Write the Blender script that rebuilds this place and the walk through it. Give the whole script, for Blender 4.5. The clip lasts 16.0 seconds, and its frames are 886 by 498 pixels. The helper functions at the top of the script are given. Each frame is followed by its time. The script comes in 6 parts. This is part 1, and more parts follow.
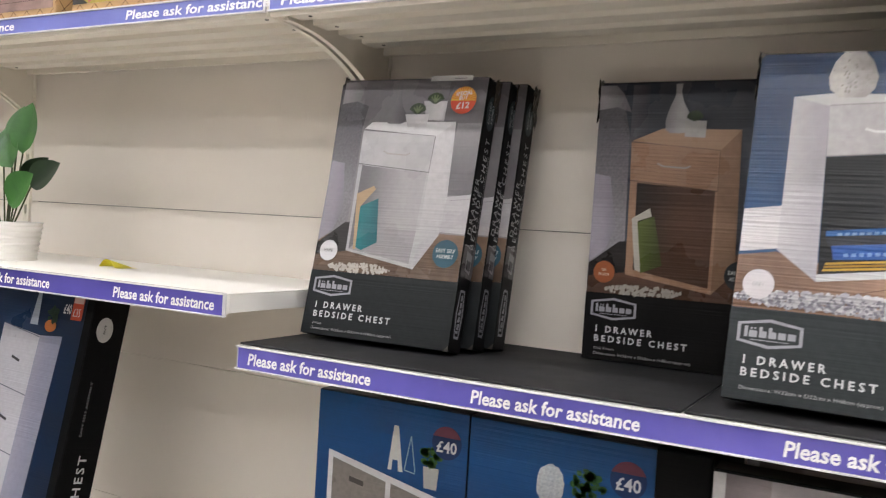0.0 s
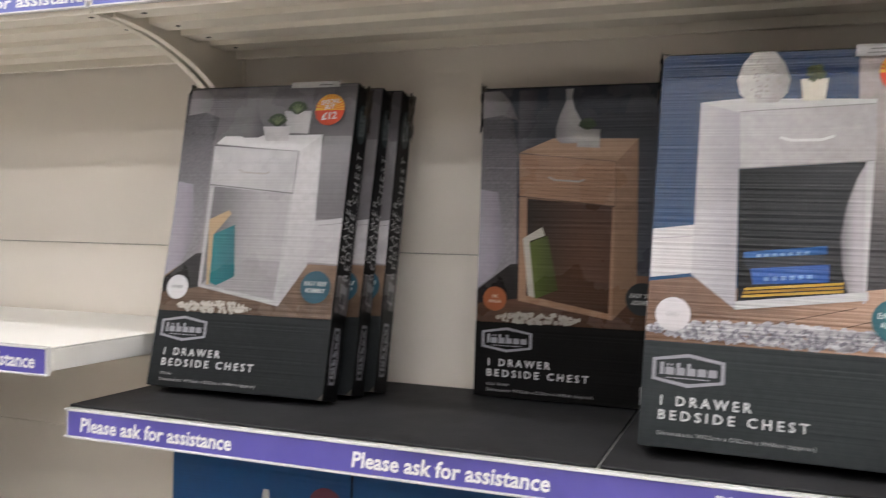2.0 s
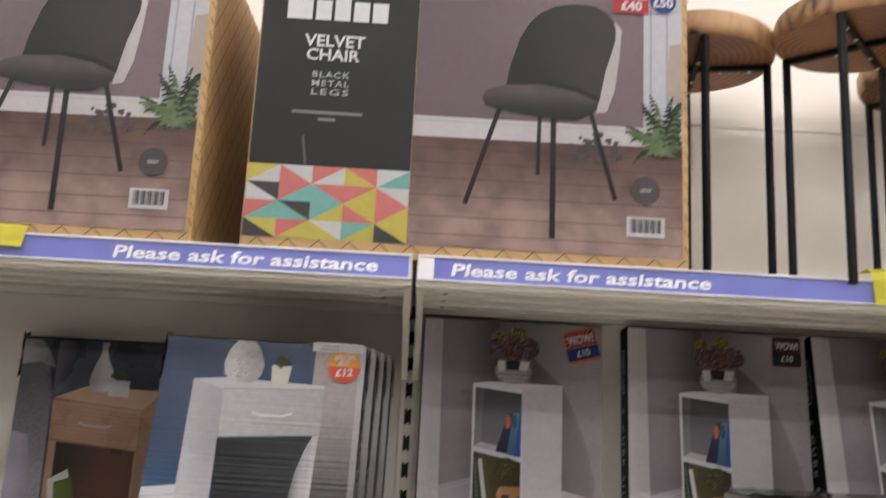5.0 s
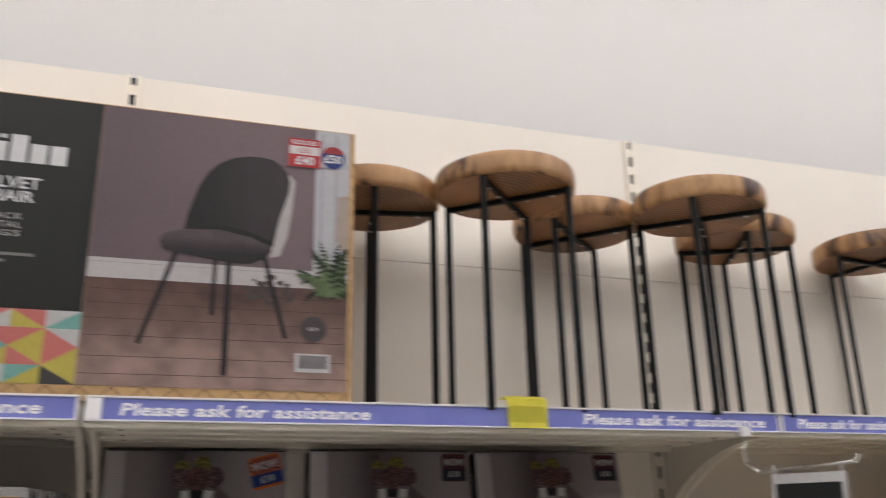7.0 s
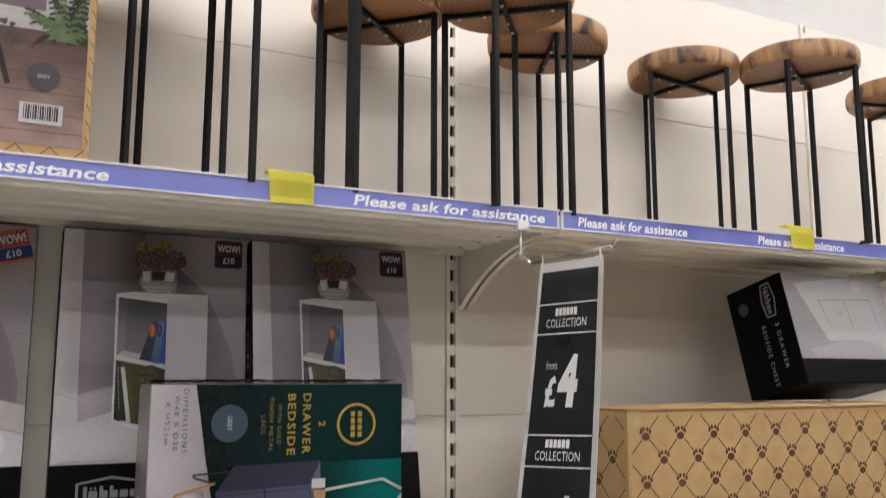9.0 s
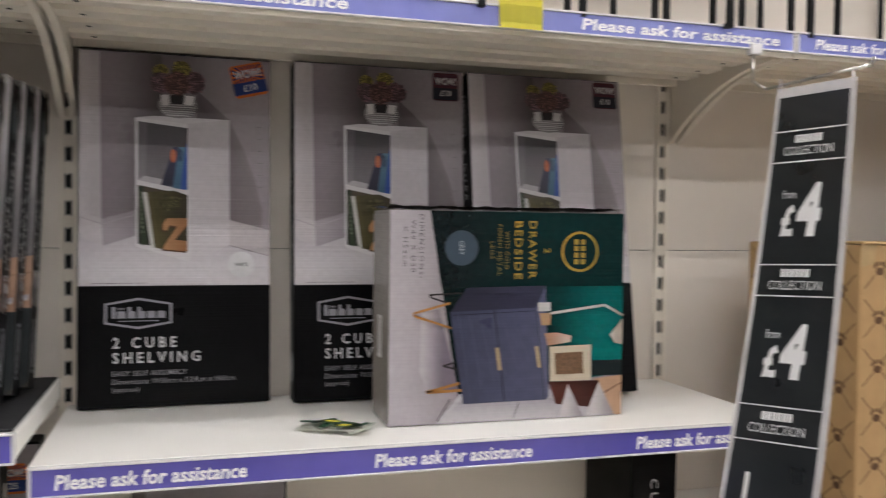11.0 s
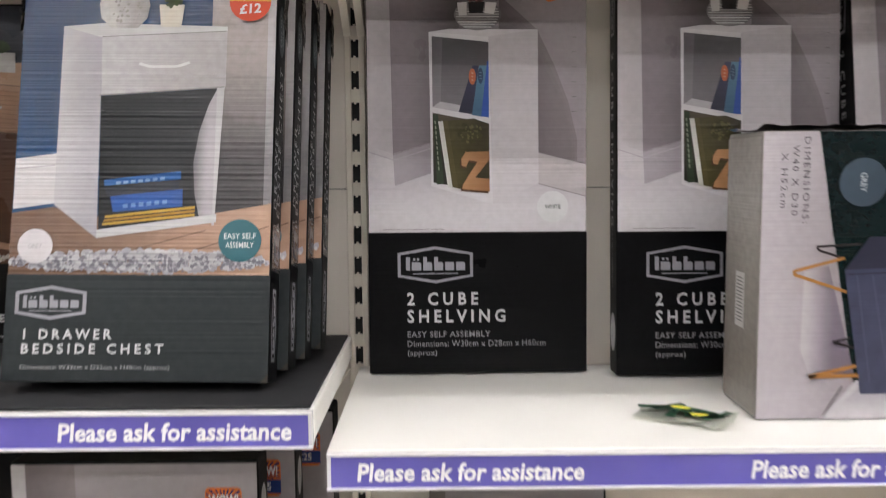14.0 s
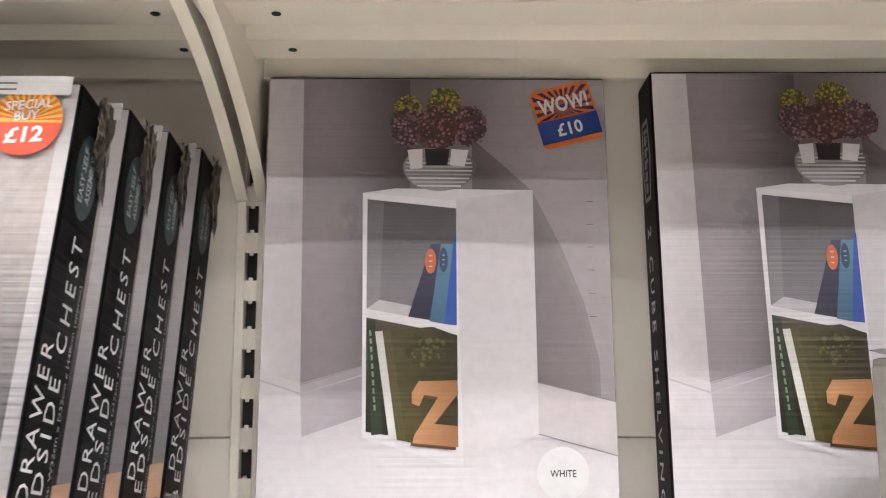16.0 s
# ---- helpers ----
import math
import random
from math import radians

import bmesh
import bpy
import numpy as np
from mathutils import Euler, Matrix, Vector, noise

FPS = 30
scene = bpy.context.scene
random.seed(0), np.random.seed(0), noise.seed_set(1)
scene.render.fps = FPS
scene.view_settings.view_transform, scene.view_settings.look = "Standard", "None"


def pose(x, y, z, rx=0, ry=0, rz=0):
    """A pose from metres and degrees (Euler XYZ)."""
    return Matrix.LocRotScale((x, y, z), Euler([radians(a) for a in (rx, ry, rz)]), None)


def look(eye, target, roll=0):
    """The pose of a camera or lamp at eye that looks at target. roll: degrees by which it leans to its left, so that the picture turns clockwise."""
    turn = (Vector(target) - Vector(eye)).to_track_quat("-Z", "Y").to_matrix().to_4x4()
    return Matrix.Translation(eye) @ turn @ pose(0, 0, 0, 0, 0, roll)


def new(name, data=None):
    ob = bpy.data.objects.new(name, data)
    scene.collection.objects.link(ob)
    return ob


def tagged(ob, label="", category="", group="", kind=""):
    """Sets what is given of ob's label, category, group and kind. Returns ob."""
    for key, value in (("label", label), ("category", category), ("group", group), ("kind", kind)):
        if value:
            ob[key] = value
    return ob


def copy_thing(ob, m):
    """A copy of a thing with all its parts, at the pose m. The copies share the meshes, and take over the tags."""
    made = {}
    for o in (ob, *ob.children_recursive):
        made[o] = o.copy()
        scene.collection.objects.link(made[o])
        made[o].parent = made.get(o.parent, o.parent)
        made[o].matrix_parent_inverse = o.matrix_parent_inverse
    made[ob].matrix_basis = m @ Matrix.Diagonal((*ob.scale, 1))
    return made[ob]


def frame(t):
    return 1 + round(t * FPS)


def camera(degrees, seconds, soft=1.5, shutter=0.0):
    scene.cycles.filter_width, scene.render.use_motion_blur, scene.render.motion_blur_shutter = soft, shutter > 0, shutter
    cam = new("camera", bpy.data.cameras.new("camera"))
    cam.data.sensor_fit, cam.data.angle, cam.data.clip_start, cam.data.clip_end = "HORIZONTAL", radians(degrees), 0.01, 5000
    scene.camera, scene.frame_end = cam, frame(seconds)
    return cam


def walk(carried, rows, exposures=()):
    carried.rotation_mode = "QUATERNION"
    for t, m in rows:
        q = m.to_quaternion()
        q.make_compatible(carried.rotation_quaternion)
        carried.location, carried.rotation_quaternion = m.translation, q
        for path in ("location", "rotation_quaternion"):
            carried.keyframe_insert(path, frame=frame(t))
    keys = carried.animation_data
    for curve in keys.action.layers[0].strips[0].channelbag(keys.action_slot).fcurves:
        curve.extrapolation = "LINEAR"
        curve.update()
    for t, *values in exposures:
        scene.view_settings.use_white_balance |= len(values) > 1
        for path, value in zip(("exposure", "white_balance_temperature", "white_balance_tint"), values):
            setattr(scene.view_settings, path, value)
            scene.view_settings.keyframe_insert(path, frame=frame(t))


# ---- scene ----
cam = camera(55.0, 16.0, soft=1.1, shutter=0.5)
PATH = [
    (0, (-0.049, 0.127, 1.481), (-1.015, 1.877, 1.429), 3.4),
    (0.5, (-0.099, 0.209, 1.476), (-1.091, 1.944, 1.392), 1.9),
    (1, (-0.159, 0.28, 1.494), (-1.095, 2.045, 1.411), 1.3),
    (1.5, (-0.175, 0.303, 1.503), (-1.012, 2.118, 1.434), 1.1),
    (2, (-0.14, 0.297, 1.517), (-0.835, 2.172, 1.488), 1.4),
    (2.5, (-0.107, 0.284, 1.521), (-0.705, 2.193, 1.53), 1.5),
    (3, (-0.065, 0.253, 1.523), (-0.606, 2.178, 1.554), 1.3),
    (3.5, (0.009, 0.196, 1.532), (-0.406, 2.151, 1.597), 1.2),
    (4, (0.068, 0.134, 1.551), (-0.153, 2.115, 1.711), 1.4),
    (4.5, (0.082, 0.089, 1.591), (0.013, 2.069, 1.866), 1.3),
    (4.7, (0.106, 0.093, 1.622), (0.092, 2.066, 1.95), 2.1),
    (6.8, (0.203, -0.066, 1.702), (0.7, 1.77, 2.32), -0.7),
    (7, (0.238, -0.064, 1.692), (0.841, 1.737, 2.318), -1.2),
    (7.5, (0.344, -0.065, 1.67), (1.106, 1.675, 2.294), -1.5),
    (8, (0.412, -0.041, 1.633), (1.279, 1.686, 2.15), -0.6),
    (8.5, (0.451, -0.022, 1.597), (1.347, 1.726, 1.976), -0.1),
    (8.7, (0.46, -0.02, 1.587), (1.358, 1.733, 1.936), -0.1),
    (10.8, (0.356, 0.026, 1.533), (1.004, 1.918, 1.48), 0.8),
    (11, (0.338, 0.029, 1.534), (0.913, 1.943, 1.481), 0.7),
    (11.5, (0.324, 0.048, 1.518), (0.69, 2.013, 1.474), 0.2),
    (12, (0.302, 0.048, 1.516), (0.535, 2.033, 1.456), -0.5),
    (12.5, (0.289, 0.053, 1.515), (0.426, 2.047, 1.431), -0.3),
    (13, (0.321, 0.086, 1.499), (0.348, 2.076, 1.308), -0.4),
    (13.5, (0.309, 0.186, 1.497), (0.302, 2.174, 1.275), -0.3),
    (14, (0.258, 0.358, 1.52), (0.268, 2.349, 1.328), -0.4),
    (14.5, (0.232, 0.511, 1.544), (0.279, 2.507, 1.422), -0.8),
    (15, (0.288, 0.693, 1.519), (0.293, 2.691, 1.617), -0.9),
    (15.5, (0.307, 0.819, 1.544), (0.304, 2.804, 1.79), -0.1),
    (16, (0.32, 0.869, 1.554), (0.33, 2.849, 1.834), -0.1),
]
EXPOSURE = [(0.0, 0.3), (3.0, 0.08), (4.5, 0.02), (7.0, -0.54), (8.5, -0.28), (11.0, -0.12), (11.5, -0.15), (12.5, 0.12), (13.5, 0.5), (14.0, 0.3), (14.5, 0.3), (15.0, 1.1), (16.0, 1.17)]
walk(cam, [(t, look(eye, target, roll)) for t, eye, target, roll in PATH], EXPOSURE)


# ---- world, lamps ----
world = bpy.data.worlds.new("world")
world.use_nodes = True
scene.world = world
world.node_tree.nodes["Background"].inputs[0].default_value = (0.9, 0.95, 1.0, 1)
world.node_tree.nodes["Background"].inputs[1].default_value = 0.02

CEIL = 3.75
BACK = 1.755            # face of the gondola's back panels
LAMP_ROWS = ((0.76, 40.0), (-0.55, 27.0), (-2.2, 31.0), (-4.4, 27.0))   # battens along the aisle: place, glow


# ---- materials ----
def srgb(c):
    return tuple((v / 255 / 12.92) if v / 255 <= 0.04045 else ((v / 255 + 0.055) / 1.055) ** 2.4 for v in c)


MATS = {}


def basic(name, rgb, rough=0.5, metal=0.0, vary=0.08, scale=18.0, bump=0.0, bscale=300.0, coat=0.0, rgb2=None, rand=0.0, spec=0.5):
    """A painted, plastic or metal surface with mottling at two scales and fine relief."""
    if name in MATS:
        return MATS[name]
    m = bpy.data.materials.new(name)
    m.use_nodes = True
    nt = m.node_tree
    b = nt.nodes["Principled BSDF"]
    co = nt.nodes.new("ShaderNodeTexCoord")
    n1 = nt.nodes.new("ShaderNodeTexNoise")
    n1.inputs["Scale"].default_value, n1.inputs["Detail"].default_value = scale, 6
    n2 = nt.nodes.new("ShaderNodeTexNoise")
    n2.inputs["Scale"].default_value, n2.inputs["Detail"].default_value = scale * 0.16, 3
    nt.links.new(co.outputs["Object"], n1.inputs[0])
    nt.links.new(co.outputs["Object"], n2.inputs[0])
    add = nt.nodes.new("ShaderNodeMath")
    add.operation = "ADD"
    nt.links.new(n1.outputs[0], add.inputs[0])
    nt.links.new(n2.outputs[0], add.inputs[1])
    last = add.outputs[0]
    if rand:
        info = nt.nodes.new("ShaderNodeObjectInfo")
        mr = nt.nodes.new("ShaderNodeMath")
        mr.operation = "MULTIPLY_ADD"
        mr.inputs[1].default_value = rand
        nt.links.new(info.outputs["Random"], mr.inputs[0])
        nt.links.new(last, mr.inputs[2])
        last = mr.outputs[0]
    ramp = nt.nodes.new("ShaderNodeMapRange")
    ramp.inputs[1].default_value, ramp.inputs[2].default_value = 0.6, 1.4
    nt.links.new(last, ramp.inputs[0])
    mix = nt.nodes.new("ShaderNodeMix")
    mix.data_type = "RGBA"
    lo = rgb2 or tuple(v * (1 - vary) for v in rgb)
    hi = rgb if rgb2 else tuple(min(1, v * (1 + vary * 0.6)) for v in rgb)
    mix.inputs[6].default_value, mix.inputs[7].default_value = (*lo, 1), (*hi, 1)
    nt.links.new(ramp.outputs[0], mix.inputs[0])
    nt.links.new(mix.outputs[2], b.inputs["Base Color"])
    rr = nt.nodes.new("ShaderNodeMapRange")
    rr.inputs[1].default_value, rr.inputs[2].default_value = 0.6, 1.4
    rr.inputs[3].default_value, rr.inputs[4].default_value = rough * 0.85, min(1, rough * 1.2)
    nt.links.new(last, rr.inputs[0])
    nt.links.new(rr.outputs[0], b.inputs["Roughness"])
    b.inputs["Metallic"].default_value = metal
    b.inputs["Coat Weight"].default_value = coat
    b.inputs["Coat Roughness"].default_value = 0.12
    b.inputs["Specular IOR Level"].default_value = spec
    if bump:
        n3 = nt.nodes.new("ShaderNodeTexNoise")
        n3.inputs["Scale"].default_value = bscale
        nt.links.new(co.outputs["Object"], n3.inputs[0])
        bp = nt.nodes.new("ShaderNodeBump")
        bp.inputs["Strength"].default_value, bp.inputs["Distance"].default_value = bump, 0.002
        nt.links.new(n3.outputs[0], bp.inputs["Height"])
        nt.links.new(bp.outputs[0], b.inputs["Normal"])
    MATS[name] = m
    return m


def ink(c, c2=None, axis=2, a=0.0, b=1.0, speck=0.05, sscale=90.0, rough=0.33, flute=1.0, spec=0.28):
    """Printed, varnished corrugated card: the flat print colour (or a printed blend c to c2 along an axis), the board's
    shallow horizontal flutes, scuffs. c: 0 to 255."""
    key = ("ink", c, c2, axis, a, b, speck, sscale, rough, flute, spec)
    if key in MATS:
        return MATS[key]
    m = bpy.data.materials.new("print")
    m.use_nodes = True
    nt = m.node_tree
    bs = nt.nodes["Principled BSDF"]
    co = nt.nodes.new("ShaderNodeTexCoord")
    n = nt.nodes.new("ShaderNodeTexNoise")
    n.inputs["Scale"].default_value, n.inputs["Detail"].default_value = sscale, 5
    nt.links.new(co.outputs["Object"], n.inputs[0])
    col = nt.nodes.new("ShaderNodeMix")
    col.data_type = "RGBA"
    dens = 0.63     # reflectance of the densest white of the print
    col.inputs[6].default_value = (*(v * dens for v in srgb(c)), 1)
    col.inputs[7].default_value = (*(v * dens for v in srgb(c2 or c)), 1)
    if c2:
        sep = nt.nodes.new("ShaderNodeSeparateXYZ")
        nt.links.new(co.outputs["Object"], sep.inputs[0])
        mr = nt.nodes.new("ShaderNodeMapRange")
        mr.interpolation_type = "SMOOTHSTEP"
        mr.inputs[1].default_value, mr.inputs[2].default_value = a, b
        nt.links.new(sep.outputs[axis], mr.inputs[0])
        nt.links.new(mr.outputs[0], col.inputs[0])
    hsv = nt.nodes.new("ShaderNodeHueSaturation")
    nt.links.new(col.outputs[2], hsv.inputs["Color"])
    sp = nt.nodes.new("ShaderNodeMapRange")
    sp.inputs[1].default_value, sp.inputs[2].default_value = 0.3, 0.7
    sp.inputs[3].default_value, sp.inputs[4].default_value = 1 - speck, 1 + speck
    nt.links.new(n.outputs[0], sp.inputs[0])
    nt.links.new(sp.outputs[0], hsv.inputs["Value"])
    nt.links.new(hsv.outputs[0], bs.inputs["Base Color"])
    n2 = nt.nodes.new("ShaderNodeTexNoise")
    n2.inputs["Scale"].default_value, n2.inputs["Detail"].default_value = 9, 6
    nt.links.new(co.outputs["Object"], n2.inputs[0])
    rr = nt.nodes.new("ShaderNodeMapRange")
    rr.inputs[3].default_value, rr.inputs[4].default_value = rough * 0.6, rough * 1.3
    nt.links.new(n2.outputs[0], rr.inputs[0])
    nt.links.new(rr.outputs[0], bs.inputs["Roughness"])
    bs.inputs["Specular IOR Level"].default_value = spec
    if flute:
        mp = nt.nodes.new("ShaderNodeMapping")
        mp.inputs["Scale"].default_value = (0.9, 0.9, 230.0)
        nt.links.new(co.outputs["Object"], mp.inputs[0])
        w = nt.nodes.new("ShaderNodeTexNoise")
        w.inputs["Scale"].default_value, w.inputs["Detail"].default_value = 1.0, 1
        nt.links.new(mp.outputs[0], w.inputs[0])
        bp = nt.nodes.new("ShaderNodeBump")
        bp.inputs["Strength"].default_value, bp.inputs["Distance"].default_value = 0.5 * flute, 0.0012
        nt.links.new(w.outputs[0], bp.inputs["Height"])
        nt.links.new(bp.outputs[0], bs.inputs["Normal"])
    MATS[key] = m
    return m


CREAM = basic("cream_enamel", srgb((232, 224, 211)), 0.42, vary=0.05, scale=5, bump=0.05, bscale=700)
PANEL = basic("back_panel_enamel", srgb((229, 221, 211)), 0.45, vary=0.045, scale=3.5, bump=0.06, bscale=500, rand=0.12)
SHELFWHITE = basic("shelf_white_enamel", srgb((244, 242, 237)), 0.35, vary=0.04, scale=8, bump=0.04, bscale=600)
WALLPAINT = basic("white_wall_paint", srgb((214, 210, 207)), 0.8, vary=0.03, scale=2, bump=0.12, bscale=240)
CEILPAINT = basic("ceiling_paint", srgb((196, 194, 190)), 0.85, vary=0.04, scale=3, bump=0.1, bscale=200)
SHOPWALL = basic("far_wall_paint", srgb((120, 116, 114)), 0.8, vary=0.06, scale=2, bump=0.12, bscale=240)
FLOORVINYL = basic("floor_vinyl", srgb((206, 202, 194)), 0.4, vary=0.12, scale=14, bump=0.03)
# near-black: painted shade in slots, panel gaps and holes; also the camera's black lens ring
SHADE_LENS_BLACK = basic("shade_lens_black", (0.012, 0.012, 0.012), 0.8)
LINER = basic("black_board_liner", srgb((44, 44, 46)), 0.6, vary=0.3, scale=14, bump=0.2, bscale=160, spec=0.18)
RAIL = basic("clear_white_rail", srgb((226, 224, 226)), 0.2, vary=0.04, coat=0.4)
# purple of the lower strips, raised towards lavender for their glossy reflection
PURPLE = basic("purple_ticket", srgb((104, 96, 186)), 0.2, vary=0.13, scale=9, coat=0.6, rgb2=srgb((78, 72, 158)), bump=0.5, bscale=16)
# same purple ticket on the top shelf, glare painted in as paler blue
GLARETICKET = basic("glare_ticket", srgb((130, 136, 204)), 0.22, vary=0.1, scale=9, coat=0.6, rgb2=srgb((98, 104, 180)), bump=0.6, bscale=16)
TICKETWHITE = basic("ticket_white", srgb((240, 238, 240)), 0.3, vary=0.02)
BLACKSTEEL = basic("black_powder_steel", (0.009, 0.009, 0.0095), 0.5, vary=0.2, scale=40, bump=0.05, spec=0.16)
CHROME = basic("zinc_wire", (0.62, 0.6, 0.56), 0.28, metal=1.0)
YELLOW = basic("yellow_card", srgb((240, 230, 84)), 0.5, vary=0.07, scale=30)
BLACKCARD = ink((14, 14, 15), speck=0.12, rough=0.48, spec=0.09)
KRAFT = basic("kraft_board", srgb((188, 154, 108)), 0.7, vary=0.12, scale=26, bump=0.15, bscale=220, rgb2=srgb((166, 132, 90)))
KRAFTDARK = basic("kraft_ink", srgb((92, 62, 34)), 0.7, vary=0.1)


# ---- small builders ----
def part(name, bm, material, parent=None, label="", smooth=False):
    me = bpy.data.meshes.new(name)
    bm.to_mesh(me)
    bm.free()
    me.materials.append(material)
    if smooth:
        for p in me.polygons:
            p.use_smooth = True
    ob = new(name, me)
    if parent:
        ob.parent = parent
    return tagged(ob, label)


def thing(name, label, category, group="", at=None):
    ob = new(name)
    ob.empty_display_size = 0.05
    if at is not None:
        ob.matrix_basis = at
    return tagged(ob, label, category, group)


def structure(ob, label="", category=""):
    return tagged(ob, label, category, "", "structure")


def slab(x0, x1, y0, y1, z0, z1, bevel=0.0, segs=1, bm=None):
    bm = bm or bmesh.new()
    got = bmesh.ops.create_cube(bm, size=1.0)["verts"]
    for v in got:
        v.co = Vector((x0 + (v.co.x + 0.5) * (x1 - x0), y0 + (v.co.y + 0.5) * (y1 - y0), z0 + (v.co.z + 0.5) * (z1 - z0)))
    if bevel:
        es = list({e for v in got for e in v.link_edges})
        bmesh.ops.bevel(bm, geom=es, offset=bevel, segments=segs, affect="EDGES", profile=0.6)
    return bm


def rod(a, b, r, n=8, bm=None):
    """A closed bar from a to b, r thick."""
    bm = bm or bmesh.new()
    a, b = Vector(a), Vector(b)
    q = (b - a).to_track_quat("Z", "Y").to_matrix().to_4x4()
    bmesh.ops.create_cone(bm, segments=n, radius1=r, radius2=r, depth=(b - a).length, cap_ends=True,
                          matrix=Matrix.Translation((a + b) / 2) @ q @ Matrix.Rotation(math.pi / n, 4, "Z"))
    return bm


def profile_x(pts, x0, x1, bm=None):
    """A closed outline of (y, z) drawn out along x."""
    bm = bm or bmesh.new()
    va = [bm.verts.new((x0, y, z)) for y, z in pts]
    vb = [bm.verts.new((x1, y, z)) for y, z in pts]
    n = len(pts)
    for i in range(n):
        bm.faces.new((va[i], va[(i + 1) % n], vb[(i + 1) % n], vb[i]))
    bm.faces.new(va[::-1])
    bm.faces.new(vb)
    bmesh.ops.recalc_face_normals(bm, faces=bm.faces)
    return bm


FONT = {}


def glyphs(text, spacing, bold, shear):
    key = (text, spacing, bold, shear)
    if key not in FONT:
        cu = bpy.data.curves.new("t", "FONT")
        cu.body, cu.size, cu.space_character, cu.offset, cu.shear = text, 1.0, spacing, bold, shear
        cu.resolution_u, cu.fill_mode = 2, "FRONT"
        ob = bpy.data.objects.new("t", cu)
        me = bpy.data.meshes.new_from_object(ob)
        vs = [(v.co.x, v.co.y) for v in me.vertices]
        fs = [tuple(p.vertices) for p in me.polygons]
        bpy.data.objects.remove(ob)
        bpy.data.meshes.remove(me)
        bpy.data.curves.remove(cu)
        x0, x1 = min(v[0] for v in vs), max(v[0] for v in vs)
        y0, y1 = min(v[1] for v in vs), max(v[1] for v in vs)
        FONT[key] = ([((x - x0) / (x1 - x0), (y - y0) / (y1 - y0)) for x, y in vs], fs)
    return FONT[key]


class Face:
    """A printed face of a box: u runs 0 to 1 to the right, v 0 to 1 downwards, layers lie on one another."""
    def __init__(self, parent, origin, across, down, normal, step=0.0004):
        self.parent, self.o, self.a, self.d, self.n, self.step = parent, Vector(origin), Vector(across), Vector(down), Vector(normal), step

    def at(self, u, v, layer):
        return self.o + self.a * u + self.d * v + self.n * (self.step * layer)

    def poly(self, name, pts, layer, material, label=""):
        bm = bmesh.new()
        f = bm.faces.new([bm.verts.new(self.at(u, v, layer)) for u, v in pts])
        f.normal_update()
        if f.normal.dot(self.n) < 0:
            f.normal_flip()
        return part(name, bm, material, self.parent, label)

    def polys(self, name, many, layer, material, label=""):
        bm = bmesh.new()
        for pts in many:
            f = bm.faces.new([bm.verts.new(self.at(u, v, layer)) for u, v in pts])
            f.normal_update()
            if f.normal.dot(self.n) < 0:
                f.normal_flip()
        return part(name, bm, material, self.parent, label)

    def each(self, name, many, layer, material):
        for pts in many:
            self.poly(name, pts, layer, material)

    def rect(self, name, u0, v0, u1, v1, layer, material, label=""):
        return self.poly(name, [(u0, v0), (u1, v0), (u1, v1), (u0, v1)], layer, material, label)

    def disc_pts(self, u, v, r, n=28, ry=None, a0=0.0, wob=0.0):
        """A disc of r metres round (u, v)."""
        aw, dh = self.a.length, self.d.length
        out = []
        for i in range(n):
            k = r * (1 + wob * random.uniform(-1, 1))
            t = a0 + 2 * math.pi * i / n
            out.append((u + k * math.cos(t) / aw, v + (ry or r) / r * k * math.sin(t) / dh))
        return out

    def disc(self, name, u, v, r, layer, material, label="", n=28, ry=None):
        return self.poly(name, self.disc_pts(u, v, r, n, ry), layer, material, label)

    def round_rect(self, u, v, w, h, rad, turn=0.0):
        """A rounded, turned rectangle of w by h metres round (u, v)."""
        pts = []
        for cx, cy, a in ((w / 2 - rad, h / 2 - rad, 0), (-w / 2 + rad, h / 2 - rad, 90), (-w / 2 + rad, -h / 2 + rad, 180), (w / 2 - rad, -h / 2 + rad, 270)):
            for k in range(5):
                t = radians(a + 22.5 * k)
                pts.append((cx + rad * math.cos(t), cy + rad * math.sin(t)))
        c, s = math.cos(radians(turn)), math.sin(radians(turn))
        return [(u + (x * c - y * s) / self.a.length, v - (x * s + y * c) / self.d.length) for x, y in pts]

    def text(self, s, u0, v0, u1, v1, layer, material, spacing=1.0, bold=0.0, shear=0.0, turn=0.0, name="lettering", parent=None):
        """The words s fitted into the box u0..u1, v0..v1; turn: degrees anticlockwise about its middle (the box is then its unturned size)."""
        vs, fs = glyphs(s, spacing, bold, shear)
        aw, dh = self.a.length, self.d.length
        w, h = (u1 - u0) * aw, (v1 - v0) * dh
        cu, cv = (u0 + u1) / 2, (v0 + v1) / 2
        c, sn = math.cos(radians(turn)), math.sin(radians(turn))
        bm = bmesh.new()
        vv = []
        for x, y in vs:
            px, py = (x - 0.5) * w, (y - 0.5) * h
            vv.append(bm.verts.new(self.at(cu + (px * c - py * sn) / aw, cv - (px * sn + py * c) / dh, layer)))
        for f in fs:
            try:
                bm.faces.new([vv[i] for i in f])
            except ValueError:
                pass
        return part(name, bm, material, parent or self.parent)


